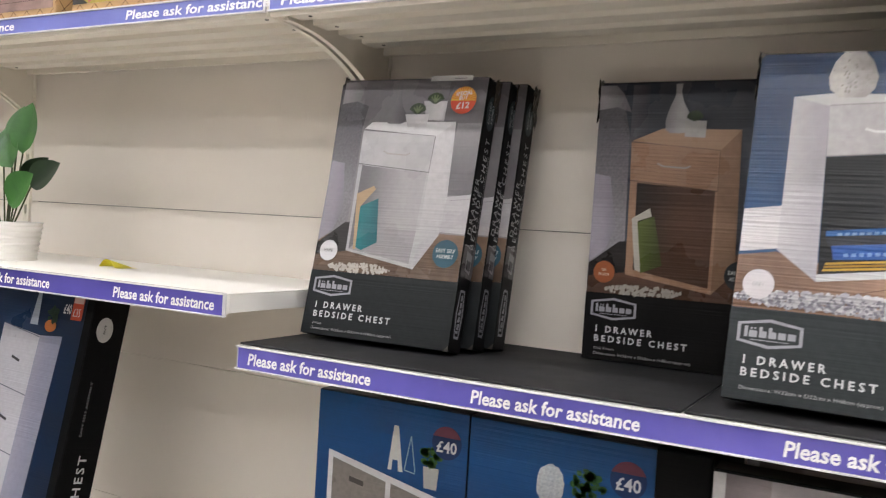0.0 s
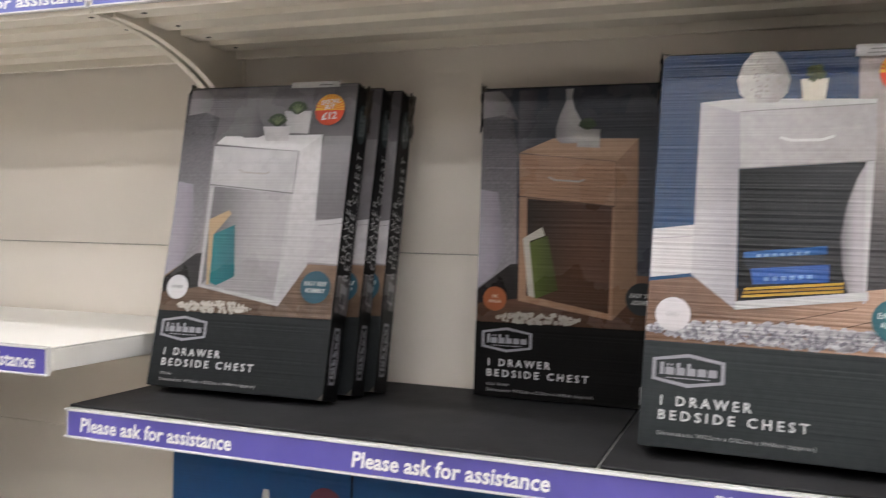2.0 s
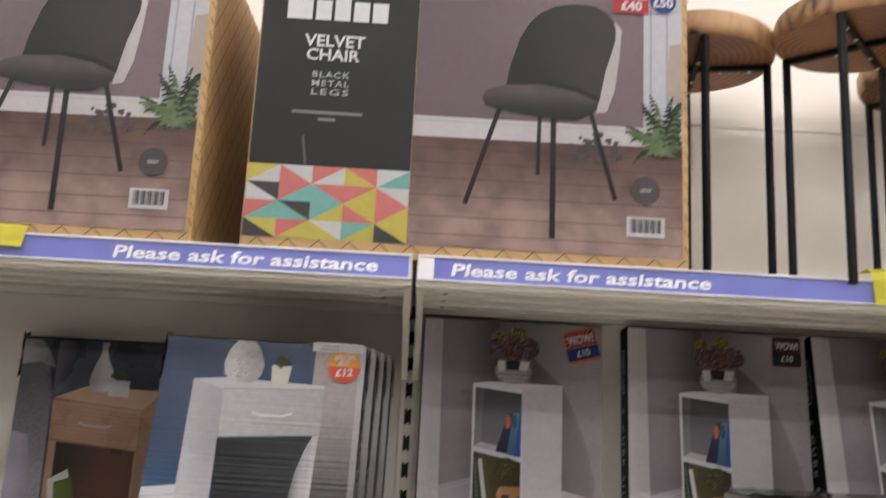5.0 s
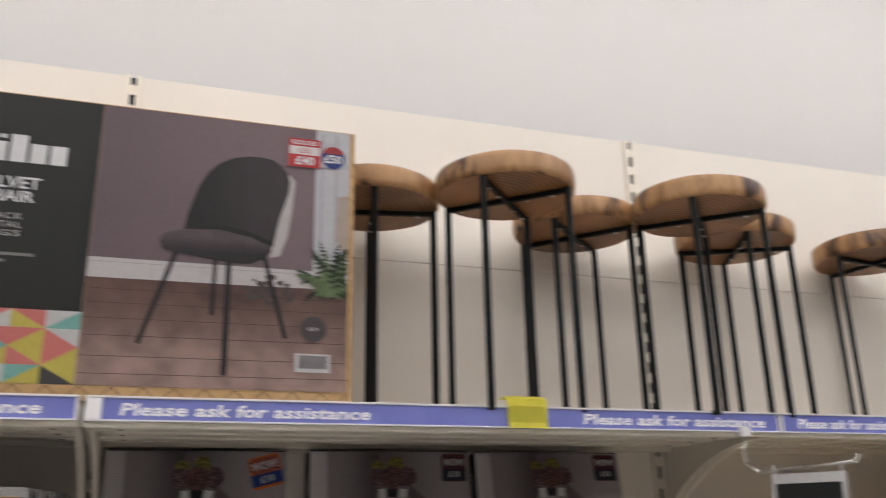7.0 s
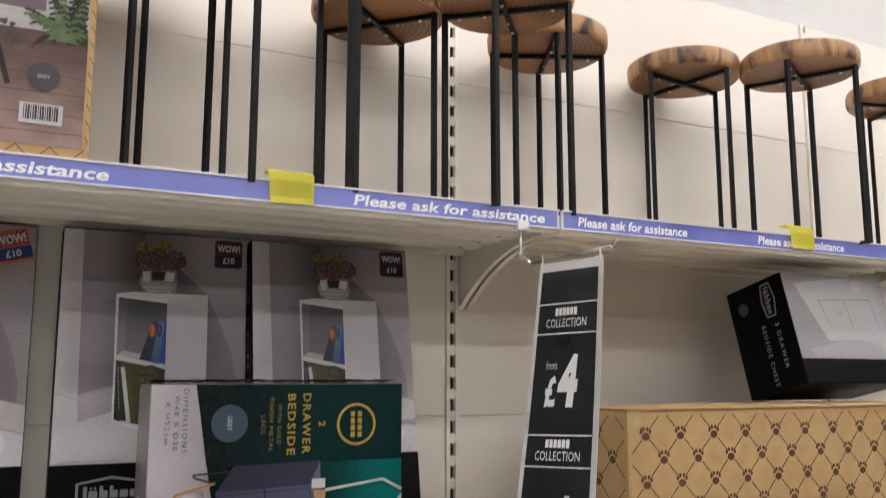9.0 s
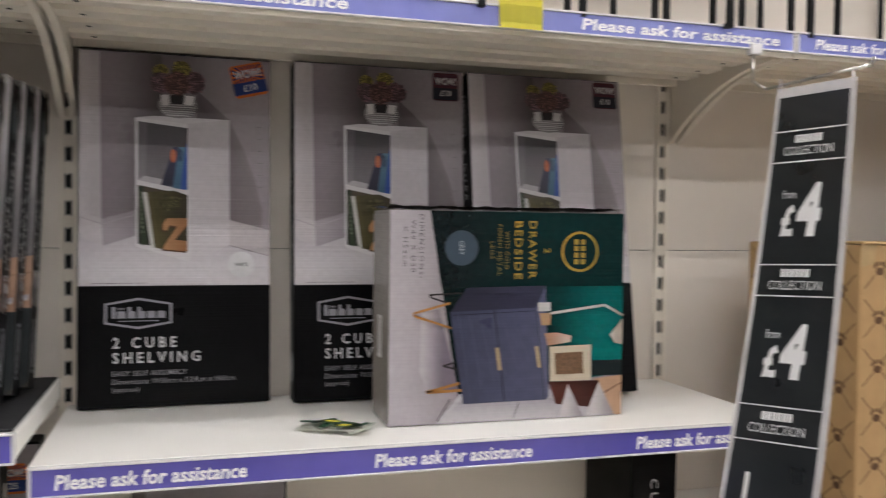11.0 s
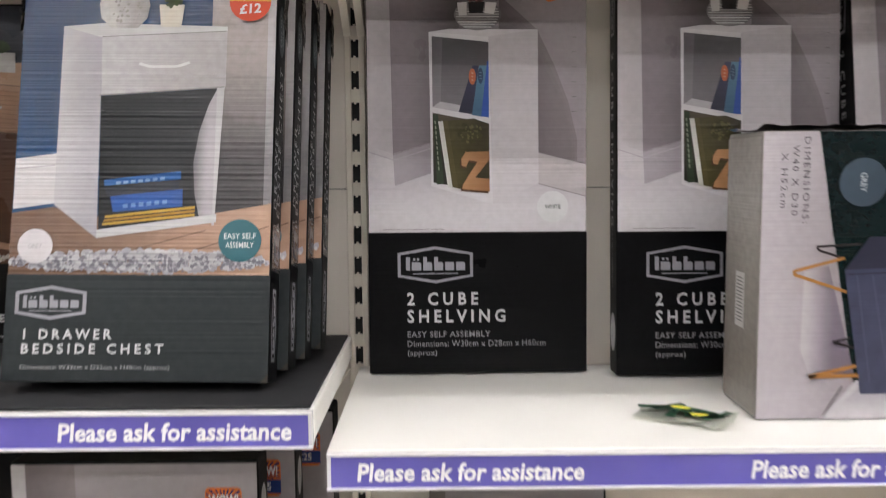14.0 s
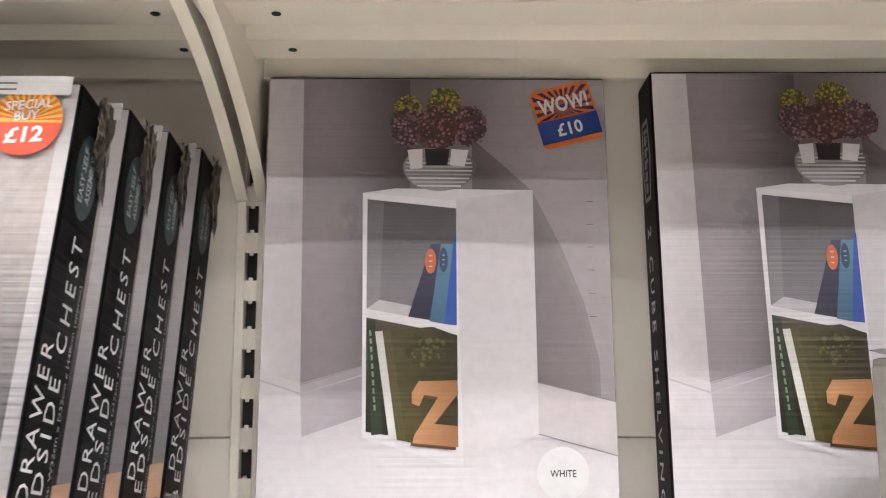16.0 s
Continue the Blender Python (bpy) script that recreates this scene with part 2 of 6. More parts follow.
def line_pts(a, b, w, aw=1.0, dh=1.0):
    """A stroke from a to b, w metres wide, on a face of aw by dh metres."""
    dx, dy = (b[0] - a[0]) * aw, (b[1] - a[1]) * dh
    l = math.hypot(dx, dy)
    nx, ny = -dy / l * w / 2 / aw, dx / l * w / 2 / dh
    return [(a[0] + nx, a[1] + ny), (b[0] + nx, b[1] + ny), (b[0] - nx, b[1] - ny), (a[0] - nx, a[1] - ny)]


# ---- the shell of the shop ----
X0, X1, YF = -6.0, 7.0, -5.6
structure(part("floor", slab(X0, X1, YF, 2.1, -0.12, 0.0), FLOORVINYL), "grey vinyl shop floor", "floor")
structure(part("ceiling", slab(X0, X1, YF, 2.1, CEIL, CEIL + 0.12), CEILPAINT), "white painted shop ceiling", "ceiling")
structure(part("wall_north", slab(X0, X1, 1.95, 2.1, 0.0, CEIL), WALLPAINT), "plain white painted wall above the shelving", "wall")
structure(part("wall_south", slab(X0, X1, YF - 0.15, YF, 0.0, CEIL), SHOPWALL), "plain painted wall of the shop", "wall")
structure(part("wall_west", slab(X0 - 0.15, X0, YF, 2.1, 0.0, CEIL), SHOPWALL), "plain painted wall of the shop", "wall")
structure(part("wall_east", slab(X1, X1 + 0.15, YF, 2.1, 0.0, CEIL), SHOPWALL), "plain painted wall of the shop", "wall")

trim = structure(part("trim", slab(X0 + 0.002, X1 - 0.002, 1.944, 1.9496, 3.642, CEIL - 0.003), basic("orange_band", srgb((214, 110, 48)), 0.6, vary=0.06, scale=3)), "orange painted band along the top of the wall", "wall band")
part("edge", slab(X0 + 0.002, X1 - 0.002, 1.942, 1.9496, 3.63, 3.6418), WALLPAINT, trim)

TUBE = basic("batten_body", srgb((235, 235, 232)), 0.4)
for y, glow in LAMP_ROWS:
    row = thing("batten_light", "long white ceiling batten with a lit tube", "ceiling light", "ceiling battens")
    part("housing", slab(X0 + 0.3, X1 - 0.3, y - 0.05, y + 0.05, CEIL - 0.06, CEIL - 0.002, 0.01), TUBE, row)
    m = bpy.data.materials.new("lit_tube")
    m.use_nodes = True
    pb = m.node_tree.nodes["Principled BSDF"]
    pb.inputs["Emission Color"].default_value = (1.0, 0.985, 1.0, 1)
    pb.inputs["Emission Strength"].default_value = glow
    part("tube", rod((X0 + 0.35, y, CEIL - 0.1), (X1 - 0.35, y, CEIL - 0.1), 0.022, 10), m, row, "lit fluorescent tube")

# ---- the gondola: posts, panels ----
BAY = 1.25
POSTS = [-3.625, -2.375, -1.125, 0.125, 1.375, 2.625, 3.875]
TOPZ = 2.672


def upright():
    """A slotted post: two rails, rungs between the slots, a near-black block behind for the slots' shade."""
    ob = thing("shelf_upright", "cream steel shelving upright with a row of slots", "shelving post", "shelving uprights")
    bm = bmesh.new()
    for s in (-1, 1):
        slab(s * 0.0112 - 0.0048, s * 0.0112 + 0.0048, 0, 0.03, 0.0, TOPZ, 0.001, 1, bm)
    part("rail", bm, CREAM, ob)
    z, rung = 0.035, None
    while z < TOPZ:
        if rung is None:
            bm = slab(-0.0066, 0.0066, 0.001, 0.004, -0.0105, 0.0105)
            slab(-0.002, 0.002, 0.0005, 0.002, -0.0135, 0.0135, 0, 1, bm)
            one = part("rung", bm, CREAM, ob)
            rung = one.data
        else:
            one = new("rung", rung)
            one.parent = ob
        one.matrix_basis = pose(0, 0, z)
        z += 0.05
    # solid block, its near-black colour stands in for the shade inside the post
    part("hollow", slab(-0.009, 0.009, 0.012, 0.029, 0.0, TOPZ - 0.002), SHADE_LENS_BLACK, ob, "near-black block standing in for the shade inside the slots")
    return ob


first = upright()
first.matrix_basis = pose(POSTS[0], 1.747, 0)
for x in POSTS[1:]:
    copy_thing(first, pose(x, 1.747, 0))

wall = thing("shelving_back", "cream enamelled steel back panels of the wall shelving", "shelving back")
structure(wall)
seams = [0.0, 0.285, 0.685, 1.085, 1.485, 1.885, 2.285, TOPZ]
shared = {}
for i in range(len(POSTS) - 1):
    for z0, z1 in zip(seams, seams[1:]):
        key = round(z1 - z0, 4)
        if key not in shared:
            ob = part("back_panel", slab(0.0, BAY - 0.0325, 0, 0.018, 0.0006, key - 0.0006, 0.0014, 2), PANEL, wall)
            shared[key] = ob.data
        else:
            ob = new("back_panel", shared[key])
            ob.parent = wall
        ob.matrix_basis = pose(POSTS[i] + 0.01625, BACK, z0)
# sheet coloured near-black for the shade seen through the panel seams
part("backing", slab(POSTS[0], POSTS[-1], BACK + 0.022, BACK + 0.03, 0.0, TOPZ - 0.004), SHADE_LENS_BLACK, wall, "near-black sheet standing in for the shade behind the panels")

ASK = "Please ask for assistance"


def bracket(x, zt, deep, front, parent):
    """A pressed cantilever bracket at x under a shelf whose top is zt; its lower edge sweeps down to the post."""
    n = 14
    y0, y1 = front + 0.045, BACK - 0.008
    low = []
    for i in range(n + 1):
        t = i / n
        low.append((y0 + (y1 - y0) * t, zt - 0.034 - deep * (t ** 2.1)))
    pts = [(y1, zt - 0.004), (y0, zt - 0.004)] + low
    part("bracket", profile_x(pts, x - 0.0016, x + 0.0016), CREAM, parent)
    pts = [(a, b - 0.0012) for a, b in low] + [(a, b + 0.0012) for a, b in low[::-1]]
    bm = profile_x(pts, x - 0.006, x + 0.006)
    part("bracket_flange", bm, CREAM, parent)


def shelf(x0, x1, ztop, front, strip, texts, tlen, ticket, deep, label, white=False, top_mat=None, sh=0.044, blank=False):
    """A steel tray with folded ribs underneath, its price rail in front and two brackets."""
    ob = thing("shelf", label, "shelf", "wall shelves")
    mat = top_mat or (SHELFWHITE if white else CREAM)
    bm = slab(x0, x1, front + 0.012, BACK - 0.012, ztop - 0.003, ztop, 0.001)
    slab(x0, x1, front + 0.008, front + 0.0115, ztop - 0.038, ztop - 0.0005, 0.001, 1, bm)
    part("tray", bm, mat, ob)
    for k, y in enumerate((front + 0.07, front + 0.155, front + 0.24, front + 0.325)):
        pts = [(y - 0.034, ztop - 0.0035), (y - 0.03, ztop - 0.026), (y + 0.018, ztop - 0.026), (y + 0.026, ztop - 0.0035)]
        rib = part("rib", profile_x(pts, x0 + 0.006, x1 - 0.006), CREAM, ob)
        # near-black discs on the rib paint the shade of punched holes
        for hx in (x0 + 0.05, x1 - 0.05):
            bm = bmesh.new()
            bmesh.ops.create_cone(bm, segments=12, radius1=0.0042, radius2=0.0042, depth=0.0012, cap_ends=True, matrix=Matrix.Translation((hx, y - 0.006, ztop - 0.0262)))
            part("hole", bm, SHADE_LENS_BLACK, rib)
    part("back_lip", slab(x0 + 0.004, x1 - 0.004, BACK - 0.03, BACK - 0.02, ztop - 0.034, ztop - 0.0035, 0.001), CREAM, ob)
    for s, x in ((1, x0), (-1, x1)):
        part("side_lip", slab(min(x, x + s * 0.004), max(x, x + s * 0.004), front + 0.0125, BACK - 0.013, ztop - 0.036, ztop - 0.0035, 0.001), mat, ob)
        bracket(x + s * 0.008, ztop, deep, front, ob)
    z1 = strip
    z0 = z1 - sh
    rail = part("price_rail", slab(x0 + 0.001, x1 - 0.001, front + 0.001, front + 0.007, z0, z1, 0.0012, 2), RAIL, ob, "clear plastic price rail")
    bm = slab(x0 + 0.001, x1 - 0.001, front - 0.0035, front + 0.001, z1 - 0.0035, z1, 0.001, 2)
    slab(x0 + 0.001, x1 - 0.001, front - 0.0035, front + 0.001, z0, z0 + 0.003, 0.001, 2, bm)
    part("rail_lip", bm, RAIL, rail)
    part("ticket", slab(x0 + 0.006, x1 - 0.006, front - 0.0006, front + 0.0008, z0 + 0.0032, z1 - 0.0038), ticket, rail, "purple printed ticket strip")
    fc = Face(rail, (0, front - 0.0006, z1), (1, 0, 0), (0, 0, -(z1 - z0)), (0, -1, 0))
    for t in texts:
        fc.text(ASK, t, 0.27, t + tlen, 0.77, 1.5, TICKETWHITE, spacing=1.0, bold=0.025, shear=0.12, parent=rail)
    if blank:
        part("blank_ticket", slab(x0 + 0.002, x0 + 0.026, front - 0.0032, front - 0.0012, z0 + 0.0032, z1 - 0.0038), TICKETWHITE, rail, "blank white ticket")
    return ob


TOP = 1.889
for i, texts, tlen in ((0, (-3.45, -2.7), 0.385), (1, (-2.25, -1.5), 0.385), (2, (-1.09, -0.325), 0.395), (3, (0.18, 0.972), 0.395), (4, (1.445, 1.935, 2.4), 0.283), (5, (2.69, 3.15), 0.283)):
    shelf(POSTS[i] + (0.031 if i == 4 else 0.003), POSTS[i + 1] + (0.027 if i == 3 else -0.003), TOP, 1.345, 1.898, texts, tlen, GLARETICKET, 0.125,
          "cream metal top shelf with a purple ticket strip lightened for glare", sh=0.039, blank=i == 3)
shelf(POSTS[1] + 0.003, POSTS[2] - 0.003, 1.337, 1.28, 1.338, (-2.34, -1.88, -1.42), 0.268, PURPLE, 0.02, "white metal shelf with a purple ticket strip", True)
shelf(POSTS[2] + 0.003, POSTS[3] - 0.012, 1.243, 1.31, 1.243, (-1.092, -0.637, -0.18), 0.268, PURPLE, 0.02, "metal shelf lined with black board, purple ticket strip in front", True)
shelf(POSTS[3] + 0.001, POSTS[4] - 0.003, 1.192, 1.31, 1.193, (0.162, 0.617, 1.07), 0.262, PURPLE, 0.02, "white metal shelf with a purple ticket strip", True)
shelf(POSTS[4] + 0.003, POSTS[5] - 0.003, 0.93, 1.27, 0.931, (1.41, 1.87, 2.33), 0.262, PURPLE, 0.02, "white metal shelf with a purple ticket strip", True)
for i in range(6):
    base = thing("base_shelf", "cream metal base deck of the shelving", "shelf", "base decks")
    part("deck", slab(POSTS[i] + 0.003, POSTS[i + 1] - 0.003, 1.1, BACK - 0.012, 0.14, 0.17, 0.002), CREAM, base)
    part("kick_plate", slab(POSTS[i] + 0.003, POSTS[i + 1] - 0.003, 1.13, 1.14, 0.0, 0.1395), CREAM, base)

# black board laid on the middle shelf, in two lengths
for a, b in ((-1.121, -0.315), (-0.312, 0.108)):
    bd = part("shelf_liner", slab(a, b, 1.318, 1.735, 1.2432, 1.2472, 0.001), LINER)
    tagged(bd, "matt black board lying on the metal shelf", "shelf liner", "shelf liners")


# ---- cartons ----
def carton(name, w, h, d, label, group="", body=None, bev=0.004):
    """A carton standing on z = 0, its front at y = 0 facing -y."""
    ob = thing(name, label, "box", group)
    part("carton_body", slab(0, w, 0, d, 0, h, bev, 2), body or BLACKCARD, ob)
    return (ob, Face(ob, (0, 0, h), (w, 0, 0), (0, 0, -h), (0, -1, 0)), Face(ob, (w, 0, h), (0, d, 0), (0, 0, -h), (1, 0, 0)),
            Face(ob, (0, d, h), (0, -d, 0), (0, 0, -h), (-1, 0, 0)))


def label_at(f, s, uc, vc, w, h, layer, material, turn=0.0, **k):
    """Words of w by h metres about (uc, vc)."""
    du, dv = w / f.a.length / 2, h / f.d.length / 2
    return f.text(s, uc - du, vc - dv, uc + du, vc + dv, layer, material, turn=turn, **k)


INK_WHITE = ink((238, 236, 238), speck=0.03)
INK_SILVER = ink((176, 174, 182), speck=0.05)
INK_GOLD = ink((196, 162, 74), speck=0.1, rough=0.25)


def hex_logo(f, u, v, w, h, layer, turn=0.0, bars=(0.075, 0.175, 0.165, 0.165, 0.165, 0.165), rim=INK_SILVER, tall=(0, 2, 3)):
    """A brand mark: a six-cornered outline with a row of plain bars in it."""
    c, s = math.cos(radians(turn)), math.sin(radians(turn))

    def put(pts):
        return [(u + (x * c - y * s) / f.a.length, v - (x * s + y * c) / f.d.length) for x, y in pts]
    out = [(-w / 2, h * 0.32), (0, h / 2), (w / 2, h * 0.32), (w / 2, -h * 0.32), (0, -h / 2), (-w / 2, -h * 0.32)]
    k = 1 - 0.0045 / w * 2
    inn = [(x * k, y * (1 - 0.0045 / h * 2)) for x, y in out]
    po, pi = put(out), put(inn)
    f.polys("logo_outline", [[po[i], po[(i + 1) % 6], pi[(i + 1) % 6], pi[i]] for i in range(6)], layer, rim)
    x, many = -w * 0.39, []
    total = w * 0.78
    for i, b in enumerate(bars):
        bw = b * total * 0.92
        many.append(put([(x, -h * 0.15), (x + bw, -h * 0.15), (x + bw, h * 0.04), (x + bw * 0.85, h * 0.075), (x, h * 0.075)]))
        if i in tall:
            many.append(put([(x, h * 0.075), (x + bw * (0.42 if i else 1.0), h * 0.075), (x + bw * (0.42 if i else 1.0), h * 0.21), (x, h * 0.21)]))
        if i == 1:
            for o in (0.16, 0.58):
                many.append(put([(x + bw * o, h * 0.115), (x + bw * (o + 0.22), h * 0.115), (x + bw * (o + 0.22), h * 0.18), (x + bw * o, h * 0.18)]))
        x += b * total + total * 0.022
    f.polys("logo_bar", many, layer, INK_SILVER)
    f.polys("logo_bar", [put([(-w * 0.3, -h * 0.25), (w * 0.3, -h * 0.25), (w * 0.3, -h * 0.225), (-w * 0.3, -h * 0.225)])], layer, INK_SILVER)


def wow_sticker(f, u, v, w, h, price, turn, layer, dark=False):
    """A square price sticker: sunburst above, price band below."""
    orange, navy = ink((236, 120, 40), flute=0), ink((34, 60, 132), flute=0)
    band = ink((34, 36, 52), flute=0) if dark else navy
    ray = ink((70, 30, 60), flute=0) if dark else ink((60, 40, 96), flute=0)
    top = ink((100, 42, 50), flute=0) if dark else orange
    c, s = math.cos(radians(turn)), math.sin(radians(turn))

    def put(pts):
        return [(u + (x * c - y * s) / f.a.length, v - (x * s + y * c) / f.d.length) for x, y in pts]
    f.poly("sticker", f.round_rect(u, v, w, h, 0.006, turn), layer, top, "price sticker")
    rays = []
    cx, cy = 0.0, h * 0.12
    for i in range(22):
        a0, a1 = 2 * math.pi * i / 22, 2 * math.pi * (i + 0.5) / 22
        pts = []
        for a, far in ((a0, False), (a0, True), (a1, True), (a1, False)):
            dx, dy = math.cos(a), math.sin(a)
            lim = min(((w * 0.47) / abs(dx)) if dx else 9, ((h * 0.45 - cy) / dy) if dy > 0 else ((cy + h * 0.02) / -dy) if dy < 0 else 9)
            r = lim if far else lim * 0.2
            pts.append((cx + dx * r, cy + dy * r))
        rays += put(pts)
    f.poly("sunburst", rays, layer + 1, ray)
    f.poly("price_band", put([(-w / 2, -h * 0.42), (w / 2, -h * 0.42), (w / 2, -h * 0.04), (-w / 2, -h * 0.04)]) if not dark else
           put([(-w / 2, -h * 0.47), (w / 2, -h * 0.47), (w / 2, -h * 0.04), (-w / 2, -h * 0.04)]), layer + 1, band)
    o = put([(0, h * 0.2)])[0]
    label_at(f, "WOW!", o[0], o[1], w * 0.82, h * 0.27, layer + 2, INK_WHITE, turn, bold=0.03, name="price_lettering")
    o = put([(0, -h * 0.23)])[0]
    label_at(f, price, o[0], o[1], w * 0.42, h * 0.22, layer + 2, INK_WHITE, turn, bold=0.02, name="price_lettering")


def special_sticker(f, u, v, r, layer):
    """A round sunburst sticker with a red lower half."""
    f.disc("sticker", u, v, r, layer, ink((240, 190, 60), flute=0), "round orange price sticker", 36)
    aw, dh = f.a.length, f.d.length
    rays = []
    for i in range(15):
        a0, a1 = math.pi * i / 15, math.pi * (i + 0.5) / 15
        rays += [(u + q * math.cos(a) / aw, v - q * math.sin(a) / dh) for a, q in ((a0, r * 0.1), (a0, r * 0.99), (a1, r * 0.99), (a1, r * 0.1))]
    f.poly("sunburst", rays, layer + 1, ink((224, 110, 36), flute=0))
    f.poly("price_band", [(u + r * math.cos(t) / aw, v + (r * math.sin(t) + 0.002) / dh) for t in [math.pi * k / 16 for k in range(17)]], layer + 1, ink((226, 78, 40), flute=0))
    label_at(f, "SPECIAL", u, v - r * 0.48 / dh, r * 1.3, r * 0.3, layer + 2, INK_WHITE, 6, bold=0.02, shear=0.1)
    label_at(f, "BUY", u, v - r * 0.14 / dh, r * 0.7, r * 0.3, layer + 2, INK_WHITE, 6, bold=0.02, shear=0.1)
    label_at(f, "£12", u, v + r * 0.45 / dh, r * 1.05, r * 0.5, layer + 2, INK_WHITE, 4, bold=0.03, shear=0.1)


def roundel(f, u, v, r, c, words, tc, layer, ry=None, turn=0.0, tr=None):
    f.disc("roundel", u, v, r, layer, ink(c, flute=0.4), n=32, ry=ry)
    n, r = len(words), tr or r
    for i, w in enumerate(words):
        dy = (i - (n - 1) / 2) * r * 0.42
        dx = 0
        if turn:
            dx, dy = dy * math.sin(radians(turn)), dy * math.cos(radians(turn))
        label_at(f, w, u + dx / f.a.length, v + dy / f.d.length, r * (0.2 * len(w) if n == 1 else 0.165 * len(w)), r * 0.27, layer + 1, ink(tc, flute=0.4), turn, bold=0.012)


def blobs(f, name, cu, cv, ru, rv, count, r0, r1, layer, material):
    """A scatter of small uneven dabs of print inside an oval."""
    many = []
    for _ in range(count):
        t, q = random.uniform(0, 6.283), math.sqrt(random.random())
        many.append(f.disc_pts(cu + ru * q * math.cos(t), cv + rv * q * math.sin(t), random.uniform(r0, r1), 6, None, t, 0.3))
    f.polys(name, many, layer, material)


def cube_box(variant):
    """The tall carton with a picture of a white two-cube bookcase."""
    ob, f, rs, ls = carton("cube_shelf_box", 0.343, 0.656, 0.055,
                           "flat black carton picturing a white two-cube bookcase, leaning on the panel", "cube shelving cartons")
    H = 0.656
    f.rect("picture", 0.004, 0.004, 0.996, 0.66, 1, ink((120, 110, 115), (182, 172, 178), 0, 0.14, 0.33), "printed room picture")
    f.poly("pictured_wall", [(0.104, 0.006), (0.419, 0.006), (0.42, 0.46), (0.117, 0.472)], 2, ink((158, 147, 154), (88, 80, 82), 0, 0.05, 0.15))
    f.poly("pictured_wall", [(0.004, 0.006), (0.104, 0.006), (0.117, 0.472), (0.004, 0.453)], 2, ink((226, 219, 224), (212, 204, 209), 0, 0.0, 0.03))
    f.poly("pictured_floor", [(0.004, 0.52), (0.124, 0.548), (0.287, 0.519), (0.6, 0.49), (0.778, 0.544), (0.996, 0.576), (0.996, 0.659), (0.004, 0.659)], 2,
           ink((240, 235, 240), (214, 206, 214), 2, H * 0.37, H * 0.5))
    f.poly("pictured_skirting", [(0.004, 0.453), (0.117, 0.472), (0.124, 0.548), (0.004, 0.522)], 3, ink((222, 215, 220)))
    f.poly("pictured_skirting", [(0.117, 0.472), (0.3, 0.445), (0.3, 0.517), (0.124, 0.548)], 3, ink((190, 181, 188), (170, 161, 169), 0, 0.05, 0.1))
    f.poly("pictured_skirting", [(0.77, 0.47), (0.996, 0.498), (0.996, 0.576), (0.77, 0.543)], 3, ink((216, 207, 210)))
    f.each("pictured_line", [line_pts((0.004, 0.467), (0.119, 0.487), 0.0016, 0.343, H), line_pts((0.119, 0.487), (0.29, 0.46), 0.0016, 0.343, H)], 4, ink((196, 188, 195)))
    f.each("pictured_line", [line_pts((0.117, 0.474), (0.29, 0.448), 0.0007, 0.343, H), line_pts((0.778, 0.471), (0.996, 0.499), 0.001, 0.343, H), line_pts((0.778, 0.545), (0.996, 0.576), 0.0012, 0.343, H)], 4, ink((158, 148, 153)))
    # the bookcase's soft shadow on the wall, in three steps
    for k, grow in enumerate((0.0, 0.012, 0.024)):
        f.poly("pictured_shadow", [(0.6, 0.1 + grow), (0.69 - grow, 0.142 + grow), (0.774 - grow, 0.183 + grow), (0.853 - grow, 0.267 + grow), (0.916 - grow, 0.353), (0.955 - grow, 0.44), (0.955 - grow, 0.492), (0.77, 0.47), (0.6, 0.2)], 2.3 + 0.2 * k,
               ink((104 - 3 * k, 94 - 3 * k, 98 - 3 * k), (160 - 4 * k, 149 - 4 * k, 154 - 4 * k), 0, 0.2, 0.32))
    # the bookcase
    f.poly("pictured_case", [(0.553, 0.197), (0.776, 0.182), (0.779, 0.544), (0.57, 0.594)], 4, ink((232, 226, 231), (216, 209, 215), 2, H * 0.42, H * 0.82))
    f.poly("pictured_case", [(0.283, 0.187), (0.376, 0.18), (0.776, 0.182), (0.553, 0.199)], 4, ink((228, 223, 227)))
    f.poly("pictured_case", [(0.283, 0.187), (0.553, 0.199), (0.57, 0.594), (0.29, 0.549)], 4, ink((240, 236, 240)))
    f.poly("pictured_recess", [(0.297, 0.197), (0.553, 0.211), (0.553, 0.388), (0.298, 0.363)], 5, ink((134, 128, 134), (80, 76, 80), 2, H * 0.64, H * 0.8))
    f.poly("pictured_recess", [(0.297, 0.197), (0.345, 0.2), (0.335, 0.35), (0.298, 0.363)], 5.4, ink((150, 144, 150), (104, 99, 104), 2, H * 0.64, H * 0.8))
    f.poly("pictured_shelf", [(0.298, 0.363), (0.335, 0.35), (0.553, 0.372), (0.553, 0.388)], 5.7, ink((206, 200, 206)))
    f.poly("pictured_recess", [(0.298, 0.376), (0.554, 0.402), (0.555, 0.563), (0.3, 0.541)], 5, ink((44, 40, 36), (92, 80, 66), 2, H * 0.47, H * 0.62))
    f.poly("pictured_book", [(0.416, 0.375), (0.481, 0.266), (0.508, 0.266), (0.478, 0.38)], 6, ink((64, 62, 92), (44, 44, 66), 2, H * 0.73, H * 0.62))
    f.poly("pictured_book", [(0.476, 0.382), (0.51, 0.266), (0.544, 0.266), (0.52, 0.386)], 6.4, ink((96, 136, 164), (74, 112, 142), 2, H * 0.73, H * 0.62))
    f.poly("pictured_book", [(0.518, 0.386), (0.546, 0.256), (0.553, 0.256), (0.553, 0.388)], 6.8, ink((48, 86, 176)))
